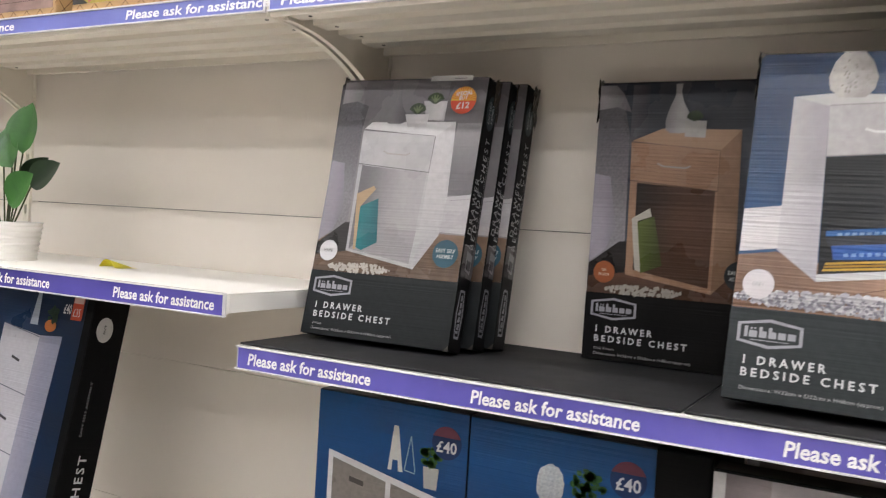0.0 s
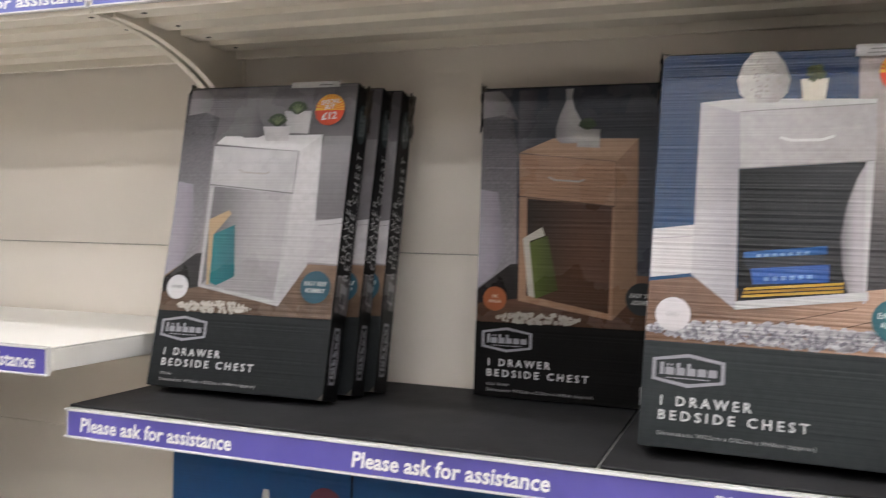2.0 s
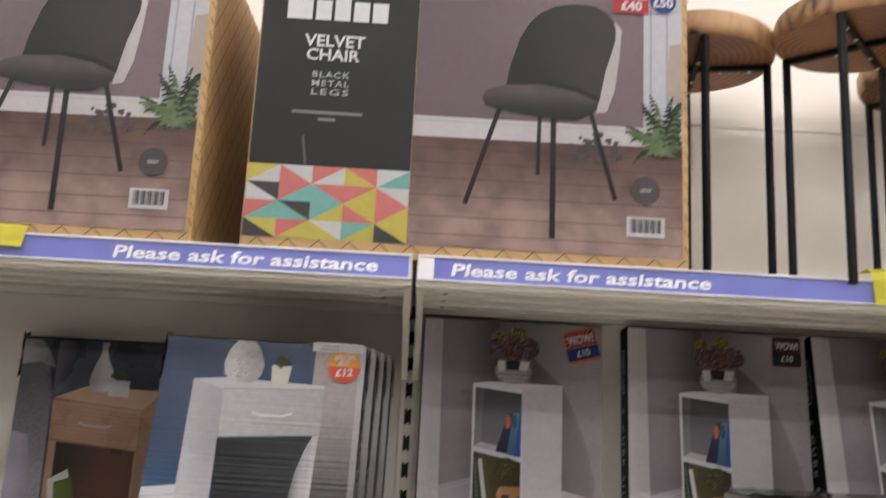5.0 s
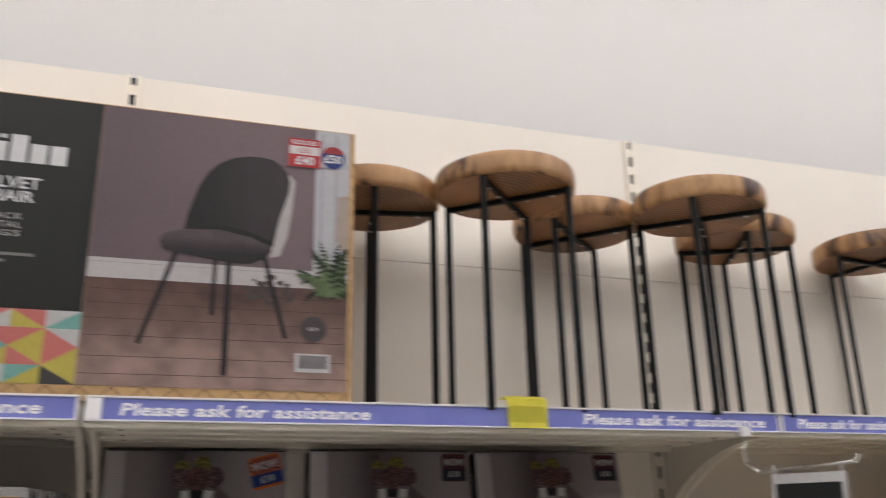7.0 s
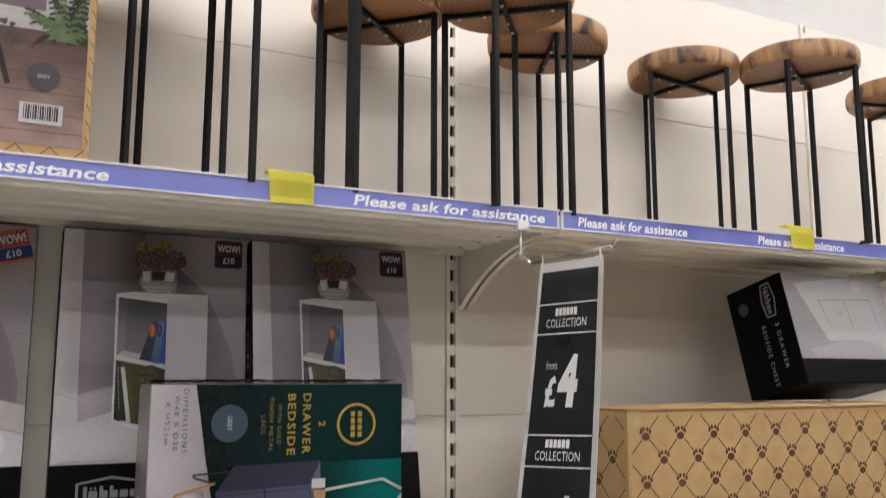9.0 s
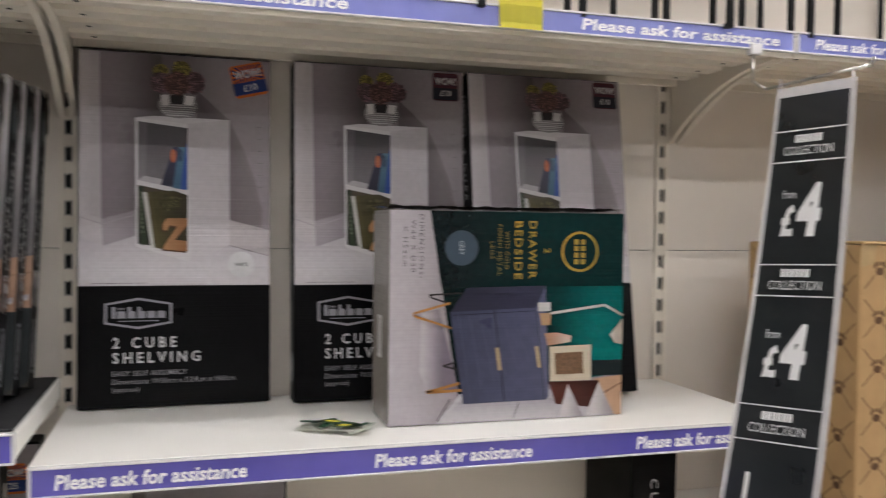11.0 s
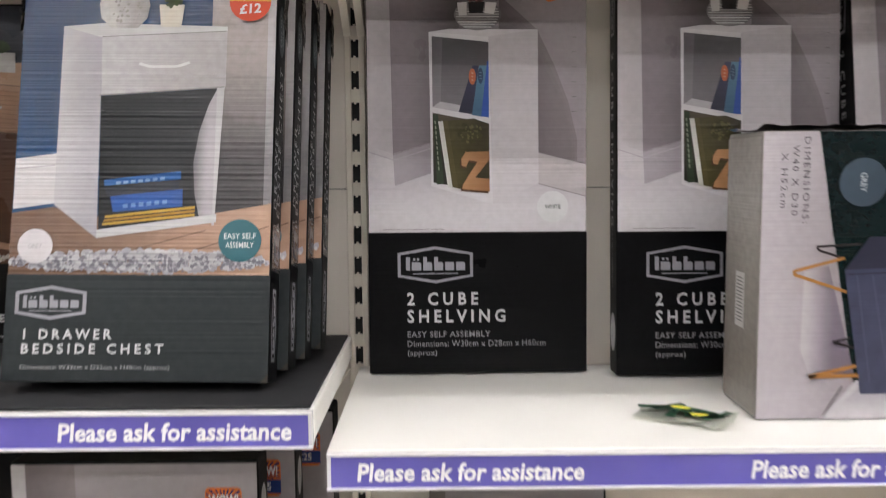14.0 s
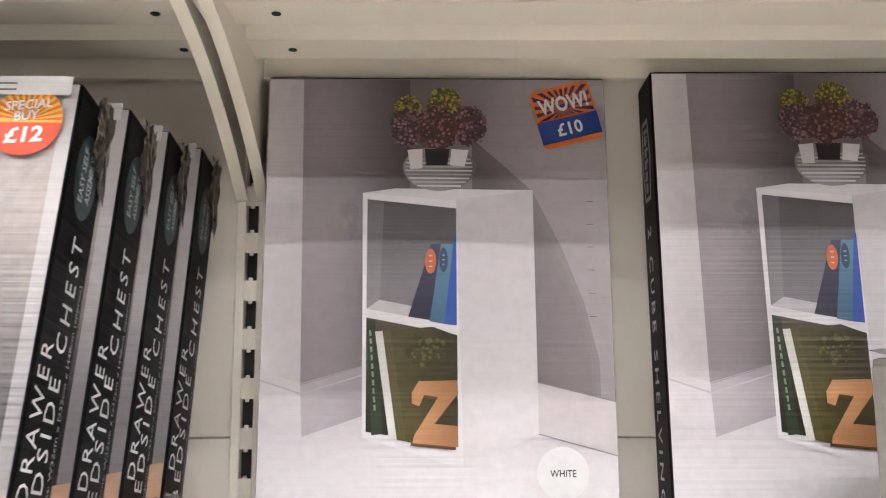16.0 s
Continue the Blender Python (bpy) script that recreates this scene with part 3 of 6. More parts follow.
    f.disc("pictured_title", 0.479, 0.292, 0.0055, 7.4, ink((214, 112, 74)), n=16, ry=0.0125)
    f.disc("pictured_title", 0.516, 0.29, 0.0042, 7.4, ink((48, 72, 104)), n=14, ry=0.0125)
    f.each("pictured_title", [line_pts((0.475, 0.284 + 0.008 * k), (0.484, 0.284 + 0.008 * k), 0.0014, 0.343, H) for k in range(3)], 7.8, ink((236, 190, 160)))
    f.each("pictured_title", [line_pts((0.512, 0.283 + 0.007 * k), (0.52, 0.283 + 0.007 * k), 0.0012, 0.343, H) for k in range(3)], 7.8, ink((140, 168, 190)))
    f.poly("pictured_book", [(0.299, 0.379), (0.323, 0.381), (0.347, 0.544), (0.316, 0.546)], 6, ink((52, 66, 46)))
    f.each("pictured_title", [line_pts((0.309 + 0.0016 * k, 0.395 + 0.012 * k), (0.3105 + 0.0016 * k, 0.403 + 0.012 * k), 0.002, 0.343, H) for k in range(10)], 6.6, ink((150, 158, 138)))
    f.poly("pictured_book", [(0.323, 0.397), (0.346, 0.396), (0.39, 0.553), (0.365, 0.552)], 8, ink((232, 229, 226)))
    f.poly("pictured_book", [(0.344, 0.396), (0.485, 0.39), (0.554, 0.403), (0.555, 0.563), (0.42, 0.556), (0.386, 0.552)], 7, ink((88, 80, 46), (64, 57, 36), 0, 0.13, 0.19, speck=0.16, sscale=60))
    f.poly("pictured_book", [(0.344, 0.396), (0.366, 0.395), (0.412, 0.555), (0.386, 0.552)], 9, ink((98, 89, 56)))
    blobs(f, "pictured_emboss", 0.47, 0.425, 0.055, 0.022, 40, 0.0015, 0.004, 7.5, ink((70, 66, 34), speck=0.2))
    blobs(f, "pictured_emboss", 0.47, 0.425, 0.055, 0.022, 26, 0.001, 0.0026, 7.8, ink((104, 98, 58), speck=0.2))
    zed = [(0.427, 0.501), (0.427, 0.485), (0.446, 0.469), (0.554, 0.468), (0.555, 0.487), (0.49, 0.53), (0.554, 0.533), (0.555, 0.563), (0.43, 0.557), (0.433, 0.547), (0.5, 0.492), (0.461, 0.489), (0.448, 0.505)]
    f.poly("pictured_letter", [(u - 0.006, v + 0.004) for u, v in zed], 9.6, ink((96, 66, 44)))
    f.poly("pictured_letter", zed, 10, ink((198, 146, 104), (172, 122, 84), 0, 0.15, 0.19, speck=0.08, sscale=50))
    # mirrored bowl of flowers
    bowl = [(0.505 + 0.107 * math.cos(t), 0.147 + (0.037 if math.sin(t) > 0 else 0.034) * math.sin(t)) for t in [2 * math.pi * k / 36 for k in range(36)]]
    f.poly("pictured_bowl", bowl, 6, ink((150, 146, 148), (108, 103, 106), 0, 0.165, 0.21))
    for k in range(8):
        v = 0.134 + 0.006 * k
        half = 0.1 * math.sqrt(max(0.05, 1 - ((v - 0.147) / 0.038) ** 2))
        f.poly("pictured_bowl_band", line_pts((0.505 - half, v), (0.505 + half * 0.96, v + 0.0005), 0.0017, 0.343, H), 7, ink((216, 212, 213) if k % 2 else (186, 182, 184)))
    f.poly("pictured_window", [(0.462, 0.118), (0.535, 0.118), (0.528, 0.144), (0.466, 0.144)], 8, ink((46, 42, 44)))
    f.poly("pictured_window", [(0.412, 0.12), (0.455, 0.118), (0.455, 0.149), (0.42, 0.15)], 8, ink((240, 237, 238)))
    f.poly("pictured_window", [(0.54, 0.118), (0.59, 0.12), (0.578, 0.146), (0.535, 0.144)], 8, ink((240, 237, 238)))
    heads = ((0.412, 0.054, 0.013, (126, 116, 58)), (0.52, 0.047, 0.0165, (134, 124, 62)), (0.415, 0.085, 0.0185, (122, 94, 102)), (0.588, 0.081, 0.0195, (116, 86, 92)), (0.495, 0.086, 0.022, (120, 84, 82)))
    for i, (u, v, r, c) in enumerate(heads):
        f.poly("pictured_flower", f.disc_pts(u, v, r, 26, None, 0.3 * i, 0.12), 9 + i, ink(tuple(int(q * 0.72) for q in c), speck=0.3, sscale=300))
        for j, (k, n) in enumerate(((0.6, 46), (1.05, 60), (1.35, 44))):
            blobs(f, "pictured_petal", u, v, r * 3.15, r * 1.65, n, 0.0008, 0.0019, 9.2 + i + 0.2 * j, ink(tuple(min(255, int(q * k)) for q in c), speck=0.2, sscale=400))
    roundel(f, 0.841, 0.6, 0.0245, (246, 245, 247), ["WHITE"], (60, 60, 62), 15)
    if variant == 0:
        wow_sticker(f, 0.878, 0.064, 0.062, 0.062, "£10", 14, 15)
    else:
        wow_sticker(f, 0.885, 0.055, 0.054, 0.056, "£10", 0, 15, True)
    f.each("scuff", [line_pts((0.93, 0.2 + 0.035 * k), (0.95, 0.2 + 0.035 * k), 0.0006, 0.343, H) for k in range(6)], 5, ink((90, 86, 88)))
    f.each("printed_line", [line_pts((0.07, 0.652), (0.35, 0.652), 0.0007, 0.343, H)], 5, ink((110, 106, 110)))
    # the black panel below
    f.rect("black_panel", 0.0, 0.661, 1.0, 0.997, 1, ink((17, 17, 19), speck=0.1, spec=0.11))
    hex_logo(f, 0.305, 0.737, 0.118, 0.058, 2)
    f.text("2 CUBE", 0.175, 0.803, 0.5, 0.834, 2, INK_WHITE, spacing=1.55, bold=0.022)
    f.text("SHELVING", 0.175, 0.845, 0.625, 0.876, 2, INK_WHITE, spacing=1.5, bold=0.022)
    small = ink((170, 168, 172))
    f.text("EASY SELF ASSEMBLY", 0.175, 0.897, 0.555, 0.911, 2, small, spacing=1.1, bold=0.005)
    f.text("Dimensions: W30cm x D28cm x H60cm", 0.175, 0.919, 0.81, 0.934, 2, small, spacing=1.05)
    f.text("(approx)", 0.175, 0.942, 0.31, 0.959, 2, small, spacing=1.05)
    # narrow sides, lettered from the top down
    for s in (ls, rs):
        label_at(s, "2 CUBE SHELVING", 0.42, 0.44, 0.27, 0.014, 1, INK_WHITE, -90, spacing=1.4, bold=0.01)
        label_at(s, "EASY SELF ASSEMBLY", 0.42, 0.72, 0.1, 0.005, 1, small, -90)
        hex_logo(s, 0.45, 0.13, 0.085, 0.034, 1, -90)
        roundel(s, 0.5, 0.9, 0.018, (236, 234, 236), ["WHITE"], (60, 60, 62), 1, 0.03, -90)
    return ob


def crumpled(f, u0, v0, u1, v1):
    """A patch of crumpled clear tape over the corner of a face."""
    bm, nu, nv = bmesh.new(), 9, 9
    rows = []
    for a in range(nu + 1):
        row = []
        for b in range(nv + 1):
            edge = a in (0, nu) or b in (0, nv)
            k = 0.35 if edge else 0.12
            u = u0 + (u1 - u0) * (a + k * random.uniform(-1, 1)) / nu
            v = v0 + (v1 - v0) * (b * (0.62 + 0.38 * a / nu) + k * random.uniform(-1, 1)) / nv
            row.append(bm.verts.new(f.at(u, v, random.uniform(2.5, 9.0))))
        rows.append(row)
    for a in range(nu):
        for b in range(nv):
            q = bm.faces.new((rows[a][b], rows[a + 1][b], rows[a + 1][b + 1], rows[a][b + 1]))
            q.normal_update()
            if q.normal.dot(f.n) < 0:
                q.normal_flip()
    return part("tape", bm, TAPE, f.parent, "crumpled clear packing tape")


def chest_box(kind, sticker=True):
    """The carton with a picture of a one-drawer bedside chest; kind: white, oak or grey."""
    W, H = (0.3235, 0.518) if kind == "grey" else (0.322, 0.523)
    words = {"white": "black carton picturing a white bedside chest, leaning on the shelf", "oak": "black carton picturing an oak bedside chest, against the back panel",
             "grey": "black carton picturing a grey bedside chest, leaning on the shelf"}[kind]
    ob, f, rs, ls = carton("bedside_chest_box", W, H, 0.0615 if kind == "grey" else 0.055, words, "bedside chest cartons")

    def pk(*c, **k):
        k.setdefault("flute", 1.8 if kind == "grey" else 1.2)
        k.setdefault("spec", 0.4 if kind == "grey" else 0.32)
        k.setdefault("rough", 0.22 if kind == "grey" else 0.3)
        return ink(*c, **k)

    A = (W, H)
    c = {"white": dict(wall=(120, 116, 120), wall2=(160, 154, 158), case=(206, 203, 206), top=(240, 238, 240), side=(228, 225, 228), in1=(126, 123, 127), in2=(196, 192, 195), floor=(140, 112, 92)),
         "oak": dict(wall=(50, 54, 66), wall2=(72, 75, 86), case=(176, 138, 112), top=(190, 154, 126), side=(164, 128, 102), in1=(40, 26, 20), in2=(92, 62, 46), floor=(120, 84, 66)),
         "grey": dict(wall=(14, 50, 92), wall2=(22, 66, 110), case=(206, 202, 204), top=(216, 213, 214), side=(198, 194, 196), in1=(30, 32, 35), in2=(50, 52, 55), floor=(166, 128, 106))}[kind]
    P = 0.747 if kind == "grey" else 0.759
    f.rect("picture", 0.004, 0.006, 0.996, P, 1, pk(c["wall"], c["wall2"], 2, H * 0.95, H * 0.5), "printed room picture")
    f.each("corner_wear", [[(0, 0), (0.03, 0), (0, 0.02)], [(1, 1), (0.97, 1), (1, 0.98)]], 1.5, pk((86, 80, 74)))
    if kind == "grey":
        f.poly("pictured_curtain", [(0.745, 0.006), (0.996, 0.006), (0.996, 0.62), (0.745, 0.62)], 2, pk((178, 166, 164), (66, 62, 64), 2, H * 0.84, H * 0.5, speck=0.12))
        f.poly("pictured_curtain", [(0.965, 0.006), (0.996, 0.006), (0.996, 0.62), (0.965, 0.62)], 2.4, pk((196, 190, 192), (132, 128, 130), 2, H * 0.8, H * 0.5))
        f.poly("pictured_skirting", [(0.006, 0.467), (0.167, 0.454), (0.163, 0.576), (0.007, 0.590)], 2, pk((222, 218, 220)))
        f.each("pictured_line", [line_pts((0.004, 0.492), (0.16, 0.483), 0.0012, *A)], 2.4, pk((176, 172, 176)))
        f.poly("pictured_floor", [(0.004, 0.6), (0.16, 0.585), (0.5, 0.63), (0.996, 0.575), (0.996, P), (0.004, P)], 3, pk((128, 98, 80), (196, 158, 134), 0, 0.05, 0.3, speck=0.12, sscale=40))
        f.each("pictured_board", [line_pts((0.01, 0.64), (0.3, 0.68), 0.0012, *A), line_pts((0.4, 0.7), (0.75, 0.64), 0.0012, *A), line_pts((0.7, 0.69), (0.99, 0.63), 0.0012, *A)], 3.5, pk((116, 88, 72)))
        # case
        f.poly("pictured_case", [(0.164, 0.136), (0.317, 0.161), (0.333, 0.660), (0.163, 0.579)], 4, pk((206, 202, 206), (186, 182, 188), 0, 0.05, 0.1))
        f.poly("pictured_case", [(0.164, 0.136), (0.314, 0.127), (0.807, 0.135), (0.807, 0.146), (0.317, 0.164)], 4.3, pk(c["top"]))
        f.poly("pictured_drawer", [(0.317, 0.161), (0.807, 0.145), (0.807, 0.287), (0.323, 0.309)], 5, pk(c["case"], (188, 182, 182), 0, 0.1, 0.26, speck=0.1))
        f.each("pictured_line", [line_pts((0.316, 0.162), (0.8, 0.147), 0.0012, *A), line_pts((0.316, 0.31), (0.8, 0.288), 0.0016, *A)], 5.4, pk((150, 144, 146)))
        f.poly("pictured_case", [(0.773, 0.29), (0.803, 0.288), (0.78, 0.628), (0.77, 0.628)], 5, pk(c["case"]))
        f.poly("pictured_recess", [(0.323, 0.312), (0.781, 0.291), (0.782, 0.609), (0.338, 0.644)], 4.5, pk((26, 28, 31), (48, 49, 52), 0, 0.1, 0.25, spec=0.25))
        f.poly("pictured_case", [(0.776, 0.292), (0.773, 0.615), (0.72, 0.606), (0.7, 0.55), (0.692, 0.475), (0.71, 0.4), (0.745, 0.33)], 5, pk((120, 116, 120), (190, 184, 188), 0, 0.222, 0.245))
        f.poly("pictured_case", [(0.332, 0.640), (0.788, 0.601), (0.788, 0.621), (0.333, 0.660)], 6, pk(c["top"]))
        f.each("pictured_handle", [line_pts((0.467, 0.23), (0.51, 0.238), 0.0035, *A), line_pts((0.51, 0.238), (0.617, 0.237), 0.0035, *A), line_pts((0.617, 0.237), (0.664, 0.227), 0.0035, *A)], 7, pk((242, 240, 242)))
        f.poly("pictured_book", [(0.353, 0.519), (0.647, 0.497), (0.648, 0.517), (0.354, 0.534)], 7, pk((40, 92, 158)))
        f.poly("pictured_book", [(0.352, 0.538), (0.64, 0.522), (0.64, 0.545), (0.37, 0.561)], 6.8, pk((34, 40, 52)))
        f.poly("pictured_book", [(0.379, 0.559), (0.656, 0.541), (0.657, 0.583), (0.392, 0.597)], 7, pk((44, 88, 166)))
        for k in range(3):
            f.poly("pictured_book", [(0.362 - 0.004 * k, 0.606 + 0.009 * k), (0.705, 0.582 + 0.009 * k), (0.705, 0.588 + 0.009 * k), (0.362 - 0.004 * k, 0.612 + 0.009 * k)], 7, pk((214, 172, 70) if k % 2 == 0 else (176, 134, 50)))
        f.each("pictured_title", [line_pts((0.4 + 0.028 * k, 0.527 - 0.0018 * k), (0.418 + 0.028 * k, 0.526 - 0.0018 * k), 0.0035, *A) for k in range(7)], 8, pk((120, 158, 206)))
        f.each("pictured_title", [line_pts((0.43 + 0.03 * k, 0.583 - 0.002 * k), (0.448 + 0.03 * k, 0.582 - 0.002 * k), 0.005, *A) for k in range(6)], 8, pk((110, 150, 212)))
        f.poly("pictured_vase", [(0.355, 0.006), (0.44, 0.006), (0.475, 0.035), (0.5, 0.08), (0.49, 0.115), (0.455, 0.14), (0.35, 0.14), (0.31, 0.115), (0.3, 0.08), (0.32, 0.035)], 6, pk((214, 210, 206), (170, 164, 162), 0, 0.1, 0.165, speck=0.14))
        blobs(f, "pictured_vase_fleck", 0.4, 0.075, 0.085, 0.05, 40, 0.0008, 0.002, 6.5, pk((168, 162, 158)))
        f.poly("pictured_pot", [(0.536, 0.08), (0.636, 0.08), (0.625, 0.137), (0.545, 0.137)], 7, pk((224, 216, 200)))
        blobs(f, "pictured_leaf", 0.588, 0.067, 0.035, 0.02, 26, 0.002, 0.005, 8, pk((62, 78, 44), speck=0.3))
        blobs(f, "pictured_rug", 0.5, P - 0.032, 0.49, 0.024, 420, 0.002, 0.0055, 5, pk((196, 192, 198)))
        blobs(f, "pictured_rug", 0.5, P - 0.032, 0.49, 0.024, 320, 0.0015, 0.004, 6, pk((226, 223, 227)))
        blobs(f, "pictured_rug", 0.5, P - 0.026, 0.49, 0.02, 220, 0.001, 0.003, 7, pk((150, 146, 156)))
        roundel(f, 0.104, 0.68, 0.0215, (236, 230, 233), ["GREY"], (196, 190, 194), 9)
        roundel(f, 0.882, 0.665, 0.0265, (54, 110, 120), ["EASY SELF", "ASSEMBLY"], (240, 242, 242), 9)
    else:
        f.poly("pictured_floor", [(0.004, 0.63), (0.2, 0.6), (0.7, 0.59), (0.996, 0.595), (0.996, P), (0.004, P)], 2, pk(c["floor"], tuple(int(q * 0.75) for q in c["floor"]), 2, H * 0.4, H * 0.25, speck=0.16, sscale=45))
        if kind == "white":
            D = dict(bed=[(-0.021, 0.019), (0.119, 0.039), (0.201, 0.111), (0.184, 0.201), (0.200, 0.466), (0.192, 0.564), (0.022, 0.641), (0.008, 0.493)],
                     top=[(0.205, 0.202), (0.252, 0.176), (0.829, 0.175), (0.710, 0.231)], drawer=[(0.199, 0.208), (0.707, 0.230), (0.703, 0.369), (0.206, 0.341)],
                     side=[(0.710, 0.229), (0.829, 0.175), (0.848, 0.451), (0.832, 0.599), (0.699, 0.728), (0.703, 0.369)],
                     front=[(0.205, 0.332), (0.705, 0.362), (0.699, 0.728), (0.222, 0.678)], recess=[(0.234, 0.347), (0.691, 0.372), (0.669, 0.710), (0.241, 0.671)], inner=[(0.241, 0.671), (0.390, 0.584), (0.682, 0.589), (0.669, 0.710)],
                     back_book=[(0.235, 0.459), (0.345, 0.427), (0.363, 0.439), (0.274, 0.508), (0.291, 0.670), (0.273, 0.671)],
                     book=[(0.274, 0.508), (0.393, 0.475), (0.432, 0.641), (0.331, 0.673), (0.290, 0.664)])
        else:
            D = dict(bed=[(0.004, 0.010), (0.148, 0.061), (0.196, 0.188), (0.211, 0.587), (0.004, 0.675)],
                     top=[(0.211, 0.212), (0.385, 0.168), (0.818, 0.172), (0.711, 0.244)], drawer=[(0.211, 0.215), (0.711, 0.242), (0.712, 0.382), (0.218, 0.352)],
                     side=[(0.711, 0.242), (0.818, 0.172), (0.831, 0.654), (0.714, 0.733)],
                     front=[(0.218, 0.345), (0.712, 0.376), (0.714, 0.733), (0.227, 0.686)], recess=[(0.260, 0.359), (0.699, 0.382), (0.695, 0.713), (0.270, 0.668)], inner=[(0.27, 0.668), (0.42, 0.6), (0.695, 0.62), (0.695, 0.713)],
                     back_book=[(0.244, 0.487), (0.345, 0.449), (0.360, 0.477), (0.280, 0.495), (0.316, 0.675), (0.281, 0.668)],
                     book=[(0.280, 0.500), (0.374, 0.476), (0.436, 0.647), (0.317, 0.678)])
        f.poly("pictured_bed", D["bed"], 2.4, pk((92, 88, 94), (152, 147, 154), 2, H * 0.9, H * 0.45, speck=0.2, sscale=220))
        f.poly("pictured_pillow", [(0.004, 0.012), (0.1, 0.012), (0.15, 0.045), (0.2, 0.11), (0.11, 0.09), (0.004, 0.1)], 2.8, pk((166, 160, 165), (120, 115, 120), 0, 0.0, 0.06))
        f.poly("pictured_sheet", [(0.004, 0.33), (0.1, 0.34), (0.15, 0.52), (0.1, 0.6), (0.004, 0.65)], 2.8, pk((178, 171, 184), (150, 144, 154), 0, 0.01, 0.05))
        f.poly("pictured_shadow", [(0.004, 0.655), (0.18, 0.57), (0.24, 0.57), (0.22, 0.68), (0.004, 0.7)], 2.6, pk((38, 33, 33)))
        if kind == "white":
            f.poly("pictured_wall", [(0.75, 0.012), (0.996, 0.012), (0.996, 0.45), (0.75, 0.45)], 2, pk((106, 102, 106), (166, 161, 165), 2, H * 0.85, H * 0.72))
            f.poly("pictured_wall", [(0.84, 0.18), (0.996, 0.18), (0.996, 0.45), (0.84, 0.45)], 2.2, pk((150, 146, 150), (122, 118, 122), 2, H * 0.8, H * 0.6))
            f.poly("pictured_skirting", [(0.8, 0.46), (0.996, 0.445), (0.996, 0.59), (0.8, 0.585)], 2.6, pk((206, 202, 206)))
            f.each("pictured_line", [line_pts((0.87, 0.47), (0.995, 0.462), 0.001, *A)], 3, pk((160, 155, 160)))
        else:
            f.poly("pictured_curtain", [(0.2, 0.012), (0.3, 0.012), (0.3, 0.19), (0.2, 0.24)], 2.2, pk((92, 90, 98), (60, 60, 70), 0, 0.06, 0.1))
        f.poly("pictured_case", D["top"], 5, pk(c["top"]))
        f.poly("pictured_case", D["side"], 4.9, pk(c["side"], tuple(int(q * 0.9) for q in c["side"]), 2, H * 0.8, H * 0.3, speck=0.08))
        f.poly("pictured_case", D["front"], 4.6, pk(c["case"], speck=0.08))
        f.poly("pictured_drawer", D["drawer"], 6, pk(tuple(min(255, int(q * 1.02)) for q in c["case"]), speck=0.08, sscale=40))
        d0, d1, d2, d3 = D["drawer"]
        f.each("pictured_line", [line_pts(d3, d2, 0.0018, *A), line_pts(d0, d1, 0.001, *A), line_pts(d1, d2, 0.0008, *A)], 7, pk(tuple(int(q * 0.6) for q in c["case"])))
        f.poly("pictured_recess", D["recess"], 6, pk(c["in1"], c["in2"], 0, 0.08, 0.19))
        f.poly("pictured_recess", D["inner"], 7, pk(tuple(int(q * 0.9) for q in c["in2"])))
        hu = 0.37
        f.each("pictured_handle", [line_pts((hu, 0.29), (hu + 0.03, 0.3), 0.003, *A), line_pts((hu + 0.03, 0.3), (hu + 0.16, 0.305), 0.003, *A), line_pts((hu + 0.16, 0.305), (hu + 0.185, 0.298), 0.003, *A)], 8, pk((192, 187, 182)))
        if kind == "oak":
            f.each("pictured_grain", [line_pts((0.22, 0.235 + 0.013 * k), (0.7, 0.258 + 0.0135 * k), 0.0006, *A) for k in range(9)], 6.5, pk((142, 106, 84)))
        f.poly("pictured_book", D["back_book"], 8, pk((206, 176, 138) if kind == "white" else (206, 200, 190)))
        f.poly("pictured_book", D["book"], 9, pk((36, 138, 146), (24, 108, 118), 0, 0.08, 0.14) if kind == "white" else pk((96, 108, 50), (70, 78, 38), 0, 0.09, 0.14))
        if kind == "white":
            f.poly("pictured_vase", [(0.402, 0.012), (0.424, 0.012), (0.432, 0.08), (0.45, 0.115), (0.485, 0.145), (0.487, 0.172), (0.46, 0.182), (0.37, 0.182), (0.338, 0.17), (0.345, 0.145), (0.385, 0.11), (0.4, 0.075)], 5.6, pk((128, 124, 128), (96, 93, 98), 0, 0.12, 0.155))
            f.poly("pictured_pot", [(0.478, 0.145), (0.64, 0.146), (0.636, 0.195), (0.505, 0.195)], 7, pk((206, 202, 205), (226, 222, 225), 0, 0.155, 0.19))
            f.poly("pictured_pot", [(0.592, 0.094), (0.752, 0.095), (0.748, 0.172), (0.625, 0.168)], 6.5, pk((198, 194, 197), (222, 218, 221), 0, 0.19, 0.23))
            for cu, cv in ((0.56, 0.128), (0.67, 0.088)):
                f.each("pictured_leaf", [line_pts((cu, cv + 0.015), (cu + 0.055 * math.cos(t), cv - 0.026 * math.sin(t)), 0.006, *A) for t in (0.2, 0.6, 1.0, 1.4, 1.75, 2.1, 2.5, 2.9)], 8, pk((58, 72, 46), speck=0.3))
